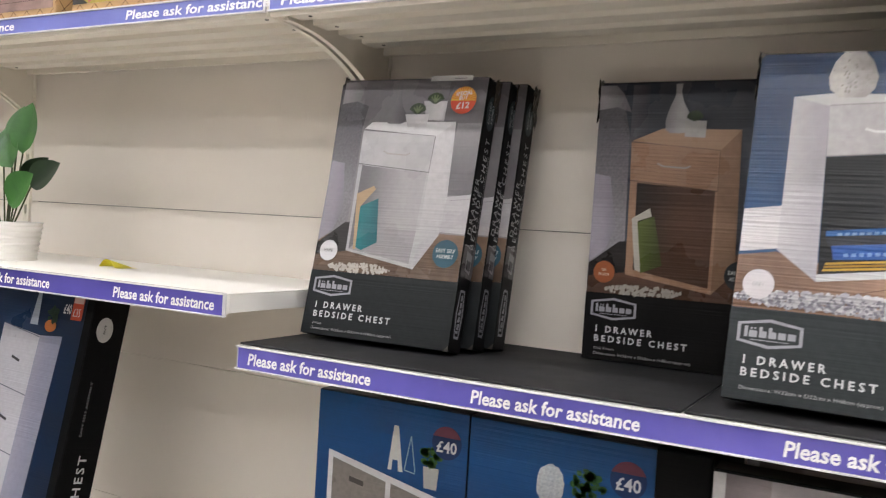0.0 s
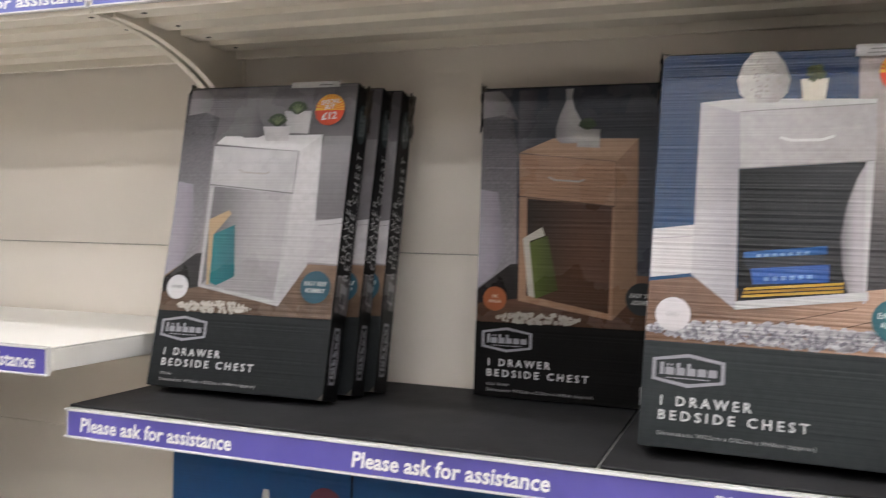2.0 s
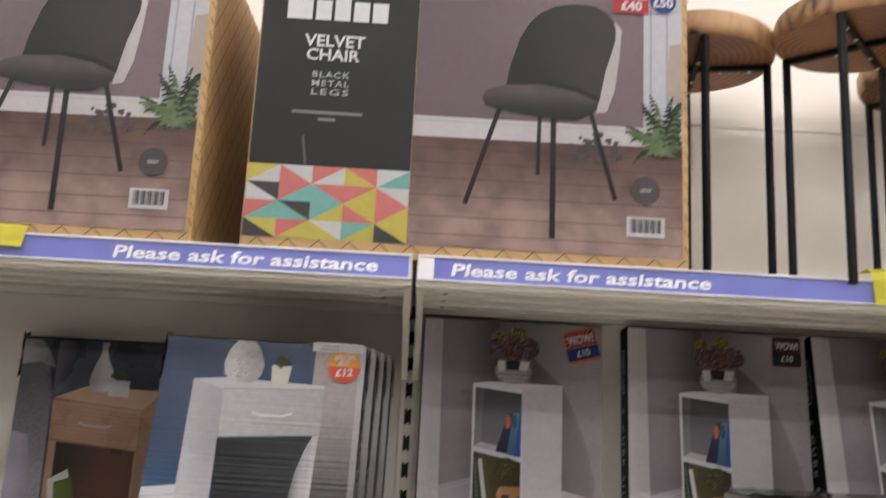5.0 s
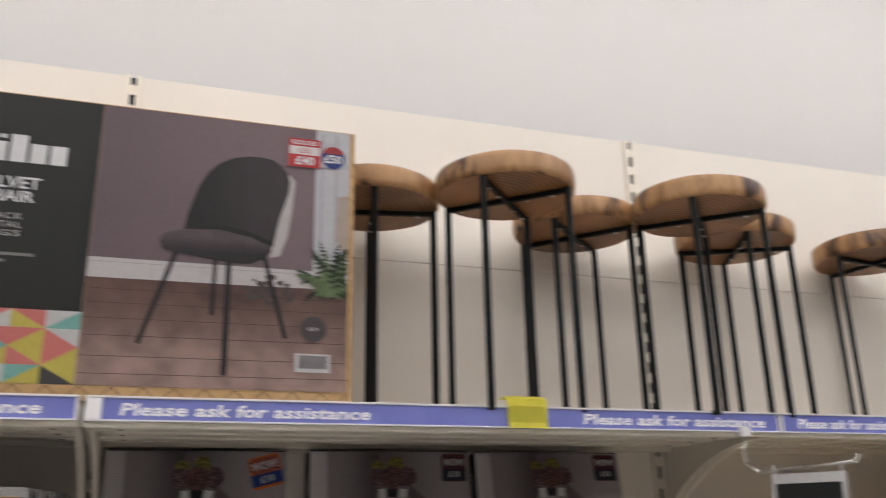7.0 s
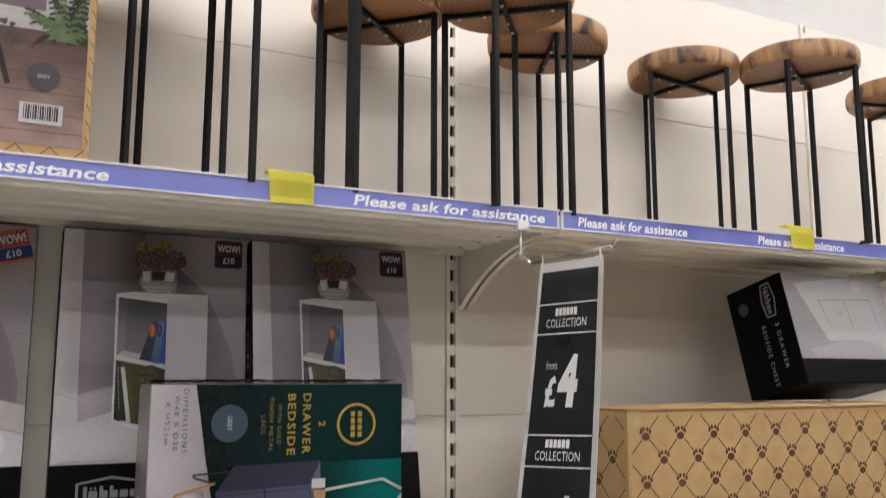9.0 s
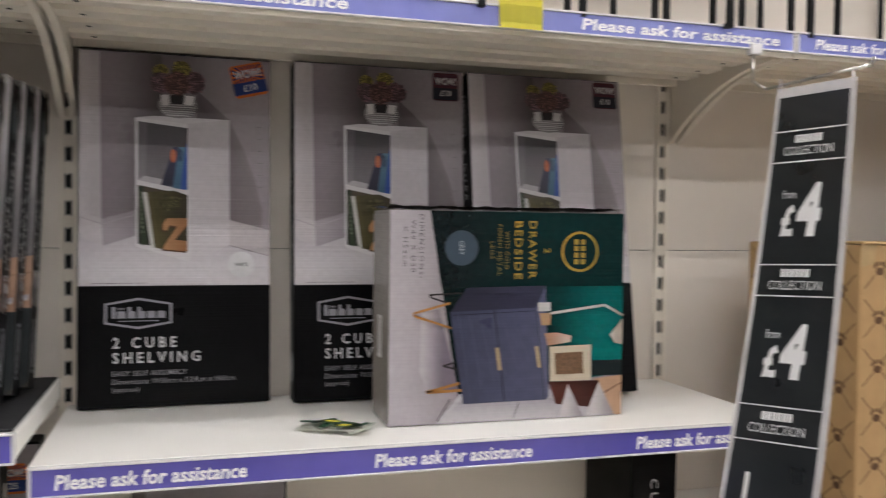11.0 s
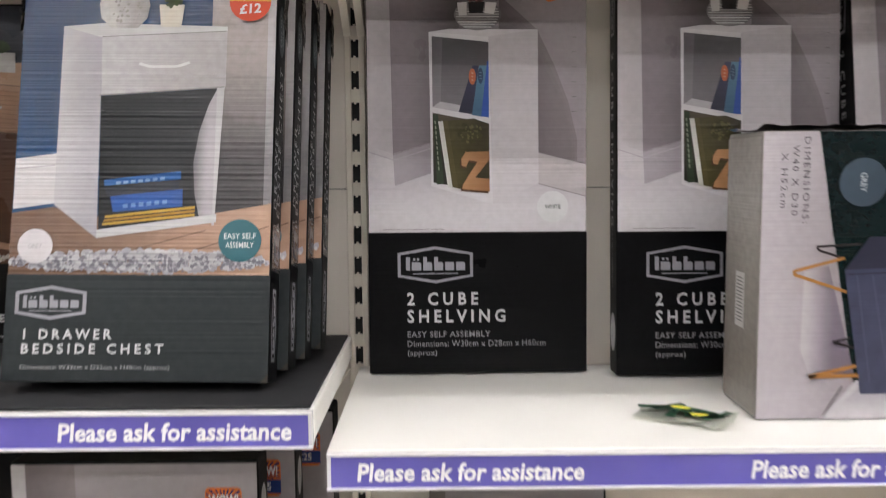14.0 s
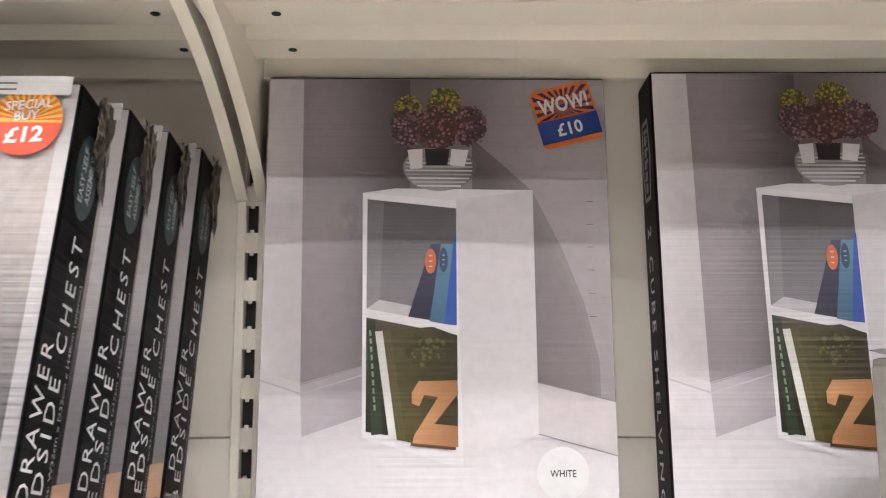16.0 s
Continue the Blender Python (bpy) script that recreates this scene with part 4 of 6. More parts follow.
                f.each("pictured_leaf", [line_pts((cu, cv + 0.012), (cu + 0.035 * math.cos(t), cv - 0.018 * math.sin(t)), 0.003, *A) for t in (0.5, 1.2, 1.9, 2.6)], 8.4, pk((104, 118, 80), speck=0.3))
        else:
            f.poly("pictured_vase", [(0.445, 0.012), (0.485, 0.012), (0.478, 0.04), (0.495, 0.075), (0.53, 0.115), (0.542, 0.15), (0.535, 0.176), (0.5, 0.184), (0.43, 0.184), (0.402, 0.172), (0.398, 0.14), (0.415, 0.1), (0.448, 0.05)], 6.4, pk((156, 152, 156), (206, 202, 204), 0, 0.125, 0.165))
            f.poly("pictured_pot", [(0.508, 0.138), (0.628, 0.142), (0.626, 0.2), (0.512, 0.196)], 8, pk((206, 202, 200)))
            f.each("pictured_leaf", [line_pts((0.562, 0.14), (0.562 + 0.045 * math.cos(t), 0.132 - 0.026 * math.sin(t)), 0.005, *A) for t in (0.2, 0.6, 1.0, 1.4, 1.75, 2.1, 2.5, 2.9)], 9, pk((60, 76, 44), speck=0.3))
        blobs(f, "pictured_rug", 0.33, P - 0.018, 0.22, 0.017, 150, 0.002, 0.004, 5, pk((206, 198, 188)))
        roundel(f, 0.104, 0.683, 0.0205, (240, 238, 240) if kind == "white" else (170, 96, 58), ["WHITE"] if kind == "white" else ["OAK", "FINISH"], (120, 118, 120) if kind == "white" else (226, 206, 190), 10)
        roundel(f, 0.897 if kind == "white" else 0.86, 0.664, 0.0262, (46, 92, 110) if kind == "white" else (40, 44, 46), ["EASY SELF", "ASSEMBLY"], (236, 238, 238), 10)
    if kind != "oak" and sticker:
        special_sticker(f, 0.895 if kind == "grey" else 0.858, 0.068 if kind == "grey" else 0.092, 0.0265, 11)
    if kind != "oak":
        f.rect("paper_label", 0.62 if kind == "white" else 0.73, -0.002, 0.9 if kind == "white" else 0.985, 0.018 if kind == "white" else 0.028, 13, pk((216, 213, 212)))
        f.each("printed_line", [line_pts((0.78, 0.01), (0.86, 0.01), 0.0016, *A), line_pts((0.77, 0.02), (0.86, 0.02), 0.0016, *A)], 14, pk((120, 118, 118)))
    else:
        f.rect("barcode_label", 0.86, 0.93, 0.97, 0.985, 3, pk((206, 204, 204)))
        f.each("barcode", [line_pts((0.875 + 0.008 * k, 0.94), (0.875 + 0.008 * k, 0.972), 0.0012, *A) for k in range(11)], 4, pk((40, 40, 40)))
    # black print; grey and white cartons get a lighter tone for the board's gloss
    dark = {"grey": (52, 57, 59), "white": (40, 43, 45), "oak": (15, 14, 14)}[kind]
    f.rect("black_panel", 0.0, P, 1.0, 0.998, 1, pk(dark, speck=0.12, spec=0.2 if kind == "grey" else 0.16, flute=0.8, rough=0.36))
    hex_logo(f, 0.172, 0.814, 0.087, 0.042, 2)
    f.text("1 DRAWER", 0.075, 0.876, 0.408, 0.9, 2, INK_WHITE, spacing=1.5, bold=0.022)
    f.text("BEDSIDE CHEST", 0.07, 0.91, 0.605, 0.934, 2, INK_WHITE, spacing=1.5, bold=0.022)
    small = pk((196, 194, 196))
    f.text("Dimensions: W32cm x D32cm x H48cm (approx)", 0.07, 0.96 if kind == "grey" else 0.971, 0.63, 0.973 if kind == "grey" else 0.984, 2, small)
    if kind != "grey":
        f.text("White" if kind == "white" else "Oak Finish", 0.07, 0.953, 0.14 if kind == "white" else 0.19, 0.962, 2, small)
    for s, t in ((rs, 90), (ls, 90)):
        hex_logo(s, 0.45, 0.865, 0.09, 0.03, 1, t)
        s.rect("side_picture", 0.06, 0.62, 0.94, 0.735, 1, pk((92, 88, 90), (136, 130, 132), 2, H * 0.3, H * 0.4, speck=0.2, sscale=60))
        s.poly("pictured_case", [(0.3, 0.64), (0.75, 0.65), (0.72, 0.72), (0.32, 0.71)], 2, pk((186, 183, 186)))
        s.poly("pictured_recess", [(0.36, 0.67), (0.68, 0.675), (0.66, 0.71), (0.37, 0.705)], 3, pk((90, 88, 92)))
        label_at(s, "1 DRAWER", 0.26, 0.5, 0.13, 0.0165, 1, INK_WHITE, t, spacing=1.4)
        label_at(s, "BEDSIDE CHEST", 0.58, 0.425, 0.215, 0.0165, 1, INK_WHITE, t, spacing=1.4)
        label_at(s, "Dimensions: W32cm x D32cm x H48cm (approx)", 0.85, 0.46, 0.19, 0.0065, 1, small, t)
        roundel(s, 0.5, 0.125, 0.019, (30, 56, 62), ["EASY SELF", "ASSEMBLY"], (216, 222, 224), 1, 0.034, t, 0.029)
        # clear tape folded over the top corner
        crumpled(s, 0.5, -0.012, 1.03, 0.15)
    bm = slab(0.03, 0.29, 0.015, 0.04, H - 0.001, H + 0.0006, 0.0002)
    part("top_tape", bm, TAPE, ob, "clear packing tape")
    return ob


TAPE = basic("clear_tape", srgb((58, 52, 45)), 0.14, vary=0.5, scale=60, bump=0.5, bscale=90, coat=0.7)


# ---- things on the middle shelves ----


def leaning(x, y, z, lean, roll, yaw, d):
    """The pose of a carton d thick that leans back on its rear edge, its lower front edge at x, y."""
    return pose(x, y, z + d * math.sin(radians(lean)), -lean, roll, yaw)


WHITE_TOP = 1.1925
first_cube = cube_box(0)
first_cube.matrix_basis = leaning(0.148, 1.676, WHITE_TOP, 2.4, 0, 1.0, 0.055)
second_cube = cube_box(1)
second_cube.matrix_basis = leaning(0.532, 1.648, WHITE_TOP, 3.6, 0, 0, 0.055)
copy_thing(second_cube, leaning(0.88, 1.575, WHITE_TOP, 9.0, 0, 0.3, 0.055))

LINED = 1.2475
grey = chest_box("grey")
grey.matrix_basis = leaning(-0.2745, 1.3726, LINED + 0.0037, 12.2, 0.64, -0.2, 0.0615)
spare = chest_box("grey", False)
spare.matrix_basis = leaning(-0.261, 1.4356, LINED + 0.0037, 12.3, 0.6, -0.3, 0.0615)
copy_thing(spare, leaning(-0.249, 1.498, LINED + 0.0037, 12.4, 0.6, -0.2, 0.0615))
copy_thing(spare, leaning(-0.236, 1.5605, LINED + 0.0037, 12.4, 0.5, -0.3, 0.0615))
white = chest_box("white")
white.matrix_basis = leaning(-1.085, 1.448, LINED, 12.5, 0, 2, 0.055)
copy_thing(white, leaning(-1.066, 1.507, LINED, 12, 0, 2.5, 0.055))
copy_thing(white, leaning(-1.05, 1.567, LINED, 10.5, 0, 1.0, 0.055))
oak = chest_box("oak")
oak.matrix_basis = leaning(-0.588, 1.672, LINED, 1.5, 0, 0.5, 0.055)


def loft_box():
    """The green carton of a bedside cabinet, lying on its long side, so that its words run down."""
    ob, f, rs, ls = carton("bedside_cabinet_box", 0.44, 0.37, 0.125, "dark green carton picturing a blue bedside cabinet, wrapped in film", "", ink((172, 166, 160), rough=0.25), 0.005)
    A = (0.44, 0.37)
    f.poly("picture", [(0.003, 0.004), (0.997, 0.004), (0.997, 0.996), (0.003, 0.996)], 1, ink((206, 198, 204), (176, 166, 172), 0, 0.0, 0.14, rough=0.22), "printed room picture")
    f.poly("green_panel", [(0.162, 0.004), (0.997, 0.004), (0.997, 0.79), (0.285, 0.88)], 2, ink((12, 34, 34), (10, 120, 116), 0, 0.27, 0.4, rough=0.2, speck=0.1))
    f.poly("green_panel", [(0.163, 0.004), (0.997, 0.004), (0.997, 0.36), (0.21, 0.36)], 3, ink((20, 32, 34), (14, 48, 48), 0, 0.1, 0.3, rough=0.2, speck=0.14))
    f.poly("green_panel", [(0.65, 0.36), (0.997, 0.36), (0.997, 0.5), (0.65, 0.44)], 3, ink((12, 60, 60), (10, 104, 102), 0, 0.3, 0.4, rough=0.2, speck=0.1))
    f.poly("pictured_plinth", [(0.84, 0.725), (0.997, 0.725), (0.997, 0.8), (0.84, 0.8)], 3.4, ink((22, 34, 38)))
    f.poly("pictured_floor", [(0.19, 0.997), (0.29, 0.86), (0.6, 0.87), (0.9, 0.82), (0.9, 0.997)], 4, ink((206, 200, 206)))
    f.poly("pictured_pillow", [(0.205, 0.99), (0.3, 0.885), (0.66, 0.895), (0.705, 0.91), (0.705, 0.992)], 4.6, ink((186, 180, 186), (222, 217, 221), 2, 0.04, 0.0))
    f.each("pictured_line", [line_pts((0.197, 0.985), (0.25, 0.88), 0.002, *A), line_pts((0.515, 0.985), (0.54, 0.91), 0.0014, *A)], 5, ink((70, 62, 66)))
    f.poly("pictured_floor", [(0.87, 0.815), (0.997, 0.8), (0.997, 0.997), (0.96, 0.997)], 4.4, ink((212, 170, 138)))
    f.each("pictured_line", [line_pts((0.91, 0.89), (0.995, 0.84), 0.0018, *A)], 5, ink((96, 60, 46)))
    f.poly("pictured_seat", [(0.668, 0.822), (0.89, 0.822), (0.9, 0.86), (0.87, 0.955), (0.7, 0.93)], 5, ink((92, 46, 36), (66, 30, 26), 0, 0.3, 0.39))
    f.poly("pictured_cushion", [(0.713, 0.997), (0.752, 0.835), (0.824, 0.997)], 6, ink((226, 220, 222), (176, 168, 172), 0, 0.325, 0.36))
    f.poly("pictured_cushion", [(0.831, 0.997), (0.891, 0.83), (0.965, 0.997)], 6, ink((226, 220, 222), (176, 168, 172), 0, 0.38, 0.42))
    f.poly("pictured_shadow", [(0.13, 0.48), (0.2, 0.46), (0.285, 0.84), (0.16, 0.86), (0.125, 0.75)], 2.6, ink((206, 198, 204), (132, 120, 134), 0, 0.055, 0.1))
    f.poly("pictured_cabinet", [(0.245, 0.474), (0.608, 0.46), (0.655, 0.905), (0.303, 0.908)], 6, ink((74, 76, 100), (92, 94, 122), 0, 0.12, 0.28, speck=0.12, sscale=50))
    f.poly("pictured_cabinet", [(0.245, 0.474), (0.312, 0.362), (0.648, 0.355), (0.608, 0.46)], 6.3, ink((50, 50, 68), (60, 60, 82), 0, 0.12, 0.28))
    f.poly("pictured_cabinet", [(0.608, 0.46), (0.648, 0.355), (0.668, 0.89), (0.655, 0.905)], 6.2, ink((106, 108, 136)))
    f.each("pictured_line", [line_pts((0.429, 0.468), (0.476, 0.905), 0.0024, *A), line_pts((0.255, 0.49), (0.606, 0.475), 0.001, *A), line_pts((0.61, 0.48), (0.65, 0.9), 0.0012, *A)], 7, ink((34, 34, 48)))
    f.each("pictured_line", [line_pts((0.28 + 0.045 * k, 0.49), (0.33 + 0.05 * k, 0.87 - 0.03 * k), 0.0008, *A) for k in range(6)], 7, ink((104, 106, 132)))
    f.poly("pictured_handle", [(0.434, 0.648), (0.449, 0.646), (0.463, 0.754), (0.447, 0.756)], 8, ink((212, 184, 140)))
    f.poly("pictured_handle", [(0.604, 0.646), (0.618, 0.645), (0.632, 0.748), (0.618, 0.75)], 8, ink((212, 184, 140)))
    gold = ink((190, 132, 70))
    f.each("pictured_leg", [line_pts((0.244, 0.433), (0.1, 0.477), 0.004, *A), line_pts((0.1, 0.475), (0.1, 0.49), 0.004, *A), line_pts((0.099, 0.489), (0.252, 0.55), 0.004, *A),
                            line_pts((0.152, 0.845), (0.288, 0.808), 0.005, *A), line_pts((0.152, 0.845), (0.296, 0.842), 0.005, *A)], 7, gold)
    f.each("pictured_leg", [line_pts((0.292, 0.386), (0.162, 0.394), 0.003, *A), line_pts((0.162, 0.394), (0.169, 0.407), 0.003, *A), line_pts((0.169, 0.407), (0.237, 0.433), 0.003, *A),
                            line_pts((0.219, 0.725), (0.267, 0.71), 0.003, *A), line_pts((0.219, 0.725), (0.28, 0.745), 0.003, *A)], 6.5, ink((44, 36, 38)))
    f.rect("pictured_lamp", 0.615, 0.436, 0.67, 0.478, 8.4, ink((232, 228, 224)))
    f.each("pictured_lamp", [line_pts((0.67, 0.489), (0.913, 0.453), 0.0045, *A), line_pts((0.913, 0.453), (0.996, 0.505), 0.0045, *A), [(0.938, 0.6), (0.996, 0.52), (0.996, 0.65), (0.96, 0.64)]], 8, ink((228, 222, 214), (198, 184, 170), 0, 0.41, 0.43))
    f.poly("pictured_ornament", [(0.622, 0.487), (0.672, 0.487), (0.67, 0.546), (0.632, 0.546)], 8, ink((206, 164, 124)))
    f.poly("pictured_ornament", [(0.645, 0.585), (0.7, 0.582), (0.765, 0.6), (0.76, 0.63), (0.66, 0.645)], 8, ink((200, 150, 122), (222, 196, 180), 0, 0.29, 0.33))
    f.poly("pictured_frame", [(0.668, 0.65), (0.852, 0.645), (0.856, 0.82), (0.672, 0.818)], 9, ink((230, 216, 192)))
    f.poly("pictured_frame", [(0.69, 0.682), (0.815, 0.678), (0.82, 0.785), (0.695, 0.786)], 10, ink((136, 104, 80), speck=0.3, sscale=200))
    roundel(f, 0.29, 0.176, 0.0305, (70, 84, 98), ["GREY"], (206, 210, 214), 5, turn=-90)
    label_at(f, "DRAWER", 0.59, 0.184, 0.102, 0.0145, 5, INK_GOLD, -90, spacing=1.25, bold=0.02)
    label_at(f, "BEDSIDE", 0.529, 0.186, 0.102, 0.0145, 5, INK_GOLD, -90, spacing=1.2, bold=0.02)
    label_at(f, "2", 0.653, 0.188, 0.009, 0.012, 5, INK_GOLD, -90, bold=0.02)
    for k, s in enumerate(("WITH GOLD", "FINISH METAL", "LEGS")):
        label_at(f, s, 0.481 - 0.0315 * k, 0.186, 0.0075 * len(s), 0.0072, 5, ink((150, 124, 60)), -90, spacing=1.1)
    for k, s in enumerate(("DIMENSIONS:", "W40 X D30", "X H52cm")):
        label_at(f, s, 0.127 - 0.032 * k, 0.168, 0.0098 * len(s), 0.008, 5, ink((104, 98, 104)), -90, spacing=1.3)
    # round gold mark with plain bars
    ring = []
    o, i = f.disc_pts(0.798, 0.192, 0.0365, 36), f.disc_pts(0.798, 0.192, 0.032, 36)
    for k in range(36):
        ring.append([o[k], o[(k + 1) % 36], i[(k + 1) % 36], i[k]])
    f.polys("round_mark", ring, 5, INK_GOLD)
    f.polys("mark_bar", [[(0.773 + a, 0.132 + b), (0.791 + a, 0.132 + b), (0.791 + a, 0.157 + b), (0.773 + a, 0.157 + b)] for a in (0.0, 0.03) for b in (0.0, 0.032, 0.064, 0.096)], 5, INK_GOLD)
    # left end: torn film, tape, barcode
    ls.rect("end_panel", 0.02, 0.02, 0.98, 0.98, 1, ink((186, 180, 174), (160, 152, 144), 2, 0.3, 0.05, speck=0.1, rough=0.2))
    ls.rect("barcode_label", 0.36, 0.5, 0.62, 0.7, 2, ink((206, 202, 198)))
    ls.each("barcode", [line_pts((0.4, 0.52 + 0.013 * k), (0.58, 0.52 + 0.013 * k), 0.0016, 0.125, 0.382) for k in range(13)], 3, ink((50, 48, 48)))
    # crumpled clear film along the top edge
    bm = bmesh.new()
    nx, ny = 40, 6
    vs = [[bm.verts.new((0.44 * a / nx, -0.003 - 0.001 + (0.13 * b / (ny - 1)) + random.uniform(-0.001, 0.001), 0.371 + 0.003 * random.random() + (0.004 if b in (0, ny - 1) else 0))) for b in range(ny)] for a in range(nx + 1)]
    for a in range(nx):
        for b in range(ny - 1):
            bm.faces.new((vs[a][b], vs[a + 1][b], vs[a + 1][b + 1], vs[a][b + 1]))
    part("film_fold", bm, TAPE, ob, "crumpled clear film")
    return ob


loft_box().matrix_basis = pose(0.663, 1.425, 1.1925)


def leaflet():
    ob = thing("leaflet", "small crumpled green and yellow leaflet lying on the shelf", "leaflet")
    n, bm = 8, bmesh.new()
    grid = [[bm.verts.new((0.12 * a / n, 0.07 * b / 4, 0.003 + 0.006 * abs(math.sin(a * 0.9 + b)) * (a / n))) for b in range(5)] for a in range(n + 1)]
    for a in range(n):
        for b in range(4):
            bm.faces.new((grid[a][b], grid[a + 1][b], grid[a + 1][b + 1], grid[a][b + 1]))
    bmesh.ops.solidify(bm, geom=bm.faces[:], thickness=0.0006)
    part("sheet", bm, basic("leaflet_paper", srgb((216, 218, 208)), 0.3, vary=0.1, scale=38, bump=0.2), ob)
    green = basic("leaflet_green", srgb((36, 74, 52)), 0.3, vary=0.3, scale=60)
    for k in range(7):
        bm = slab(-0.024, 0.024, -0.006, 0.006, 0, 0.0004)
        bm.transform(pose(0.022 + 0.013 * k, 0.034 + 0.012 * math.sin(2.1 * k), 0.0105, 0, 0, 20 + 37 * k))
        part("printed_stroke", bm, green, ob)
    yl, wh = YELLOW, TICKETWHITE
    for k, (x, y, r, m) in enumerate(((0.05, 0.045, 0.014, yl), (0.08, 0.025, 0.012, yl), (0.02, 0.05, 0.012, wh), (0.1, 0.05, 0.009, wh))):
        bm = bmesh.new()
        bmesh.ops.create_circle(bm, cap_ends=True, segments=9, radius=r, matrix=Matrix.Translation((x, y, 0.0112)) @ Matrix.Rotation(0.5 * k, 4, "Z") @ Matrix.Scale(0.5, 4, (0, 1, 0)))
        part("printed_patch", bm, m, ob)
    return ob


leaflet().matrix_basis = pose(0.507, 1.437, 1.193, 0, 0, -33)


# ---- banner on its hook, at the end of the white shelf ----
def banner():
    ob = thing("hanging_banner", "black price banner in a clear sleeve hanging from a wire hook", "sign")
    tl, tr = Vector((1.303, 1.265, 1.775)), Vector((1.317, 1.1, 1.771))
    bl, br = Vector((1.152, 1.2, 1.109)), Vector((1.2, 1.035, 1.13))
    bl, br = tl + (bl - tl) * 1.3, tr + (br - tr) * 1.3
    nrm = (tr - tl).cross(bl - tl).normalized()
    if nrm.x > 0:
        nrm = -nrm

    def q(u, v, k):
        sag = -0.012 * math.sin(math.pi * min(1, v))
        return tl.lerp(tr, u).lerp(bl.lerp(br, u), v) + nrm * (k + sag)

    def strip(name, u0, v0, u1, v1, k, m, lab=""):
        bm, n = bmesh.new(), 16
        rows = [(bm.verts.new(q(u0, v0 + (v1 - v0) * i / n, k)), bm.verts.new(q(u1, v0 + (v1 - v0) * i / n, k))) for i in range(n + 1)]
        for (a, b), (c, d) in zip(rows, rows[1:]):
            bm.faces.new((a, b, d, c))
        return part(name, bm, m, ob, lab)
    strip("sleeve", 0, 0, 1, 1, 0.0, basic("clear_sleeve", srgb((206, 204, 204)), 0.22, vary=0.1, scale=60, coat=0.5), "clear plastic sleeve")
    strip("sleeve_back", 0, 0, 1, 1, -0.0015, RAIL)
    card = basic("banner_black", srgb((30, 34, 36)), 0.3, vary=0.12, coat=0.3)
    strip("card", 0.06, 0.02, 0.94, 0.99, 0.001, card, "black printed card")
    wh = basic("banner_white", srgb((226, 226, 226)), 0.4, vary=0.03)
    for v in (0.088, 0.148, 0.342, 0.4, 0.6, 0.663, 0.855):
        strip("printed_line", 0.06, v - 0.0012, 0.94, v + 0.0012, 0.0018, wh)

    def words(s, uc, vc, w, h, bold=0.0, shear=0.0, slant=0.0):
        vs, fs = glyphs(s, 1.0, bold, shear)
        bm = bmesh.new()
        vv = [bm.verts.new(q(uc + (x - 0.5) * w, vc - (y - 0.5) * h - slant * (x - 0.5), 0.0022)) for x, y in vs]
        for f in fs:
            try:
                bm.faces.new([vv[i] for i in f])
            except ValueError:
                pass
        part("lettering", bm, wh, ob)
    for v in (0.117, 0.37, 0.63):
        for k in range(6):
            strip("mark_bar", 0.33 + 0.056 * k, v - 0.02, 0.33 + 0.056 * k + 0.046, v - 0.005, 0.002, wh)
        words("COLLECTION", 0.5, v + 0.01, 0.6, 0.017)
    for v in (0.245, 0.505):
        words("from", 0.33, v - 0.035, 0.16, 0.016)
        words("£", 0.34, v + 0.015, 0.16, 0.06, 0.04)
        words("4", 0.58, v - 0.005, 0.28, 0.1, 0.05, 0.1)
    strip("mark_bar", 0.25, 0.78, 0.75, 0.788, 0.002, wh)
    strip("mark_bar", 0.25, 0.72, 0.3, 0.78, 0.002, wh)
    for a, b in (((1.316, 1.352, 1.862), (1.305, 1.335, 1.8)), ((1.305, 1.335, 1.8), (1.306, 1.3, 1.781)), ((1.306, 1.3, 1.781), (1.319, 1.075, 1.784)), ((1.319, 1.075, 1.784), (1.3195, 1.068, 1.795))):
        part("hook_wire", rod(a, b, 0.0028), CHROME, ob, "zinc wire hook", True)
    part("hook_clip", slab(1.303, 1.329, 1.339, 1.355, 1.85, 1.87, 0.002), RAIL, ob)
    for p in (q(0.04, 0, 0), q(0.96, 0, 0)):
        part("ring", rod(p + Vector((0, 0, -0.006)), p + Vector((0, 0, 0.016)), 0.002), RAIL, ob)
    return ob


banner()


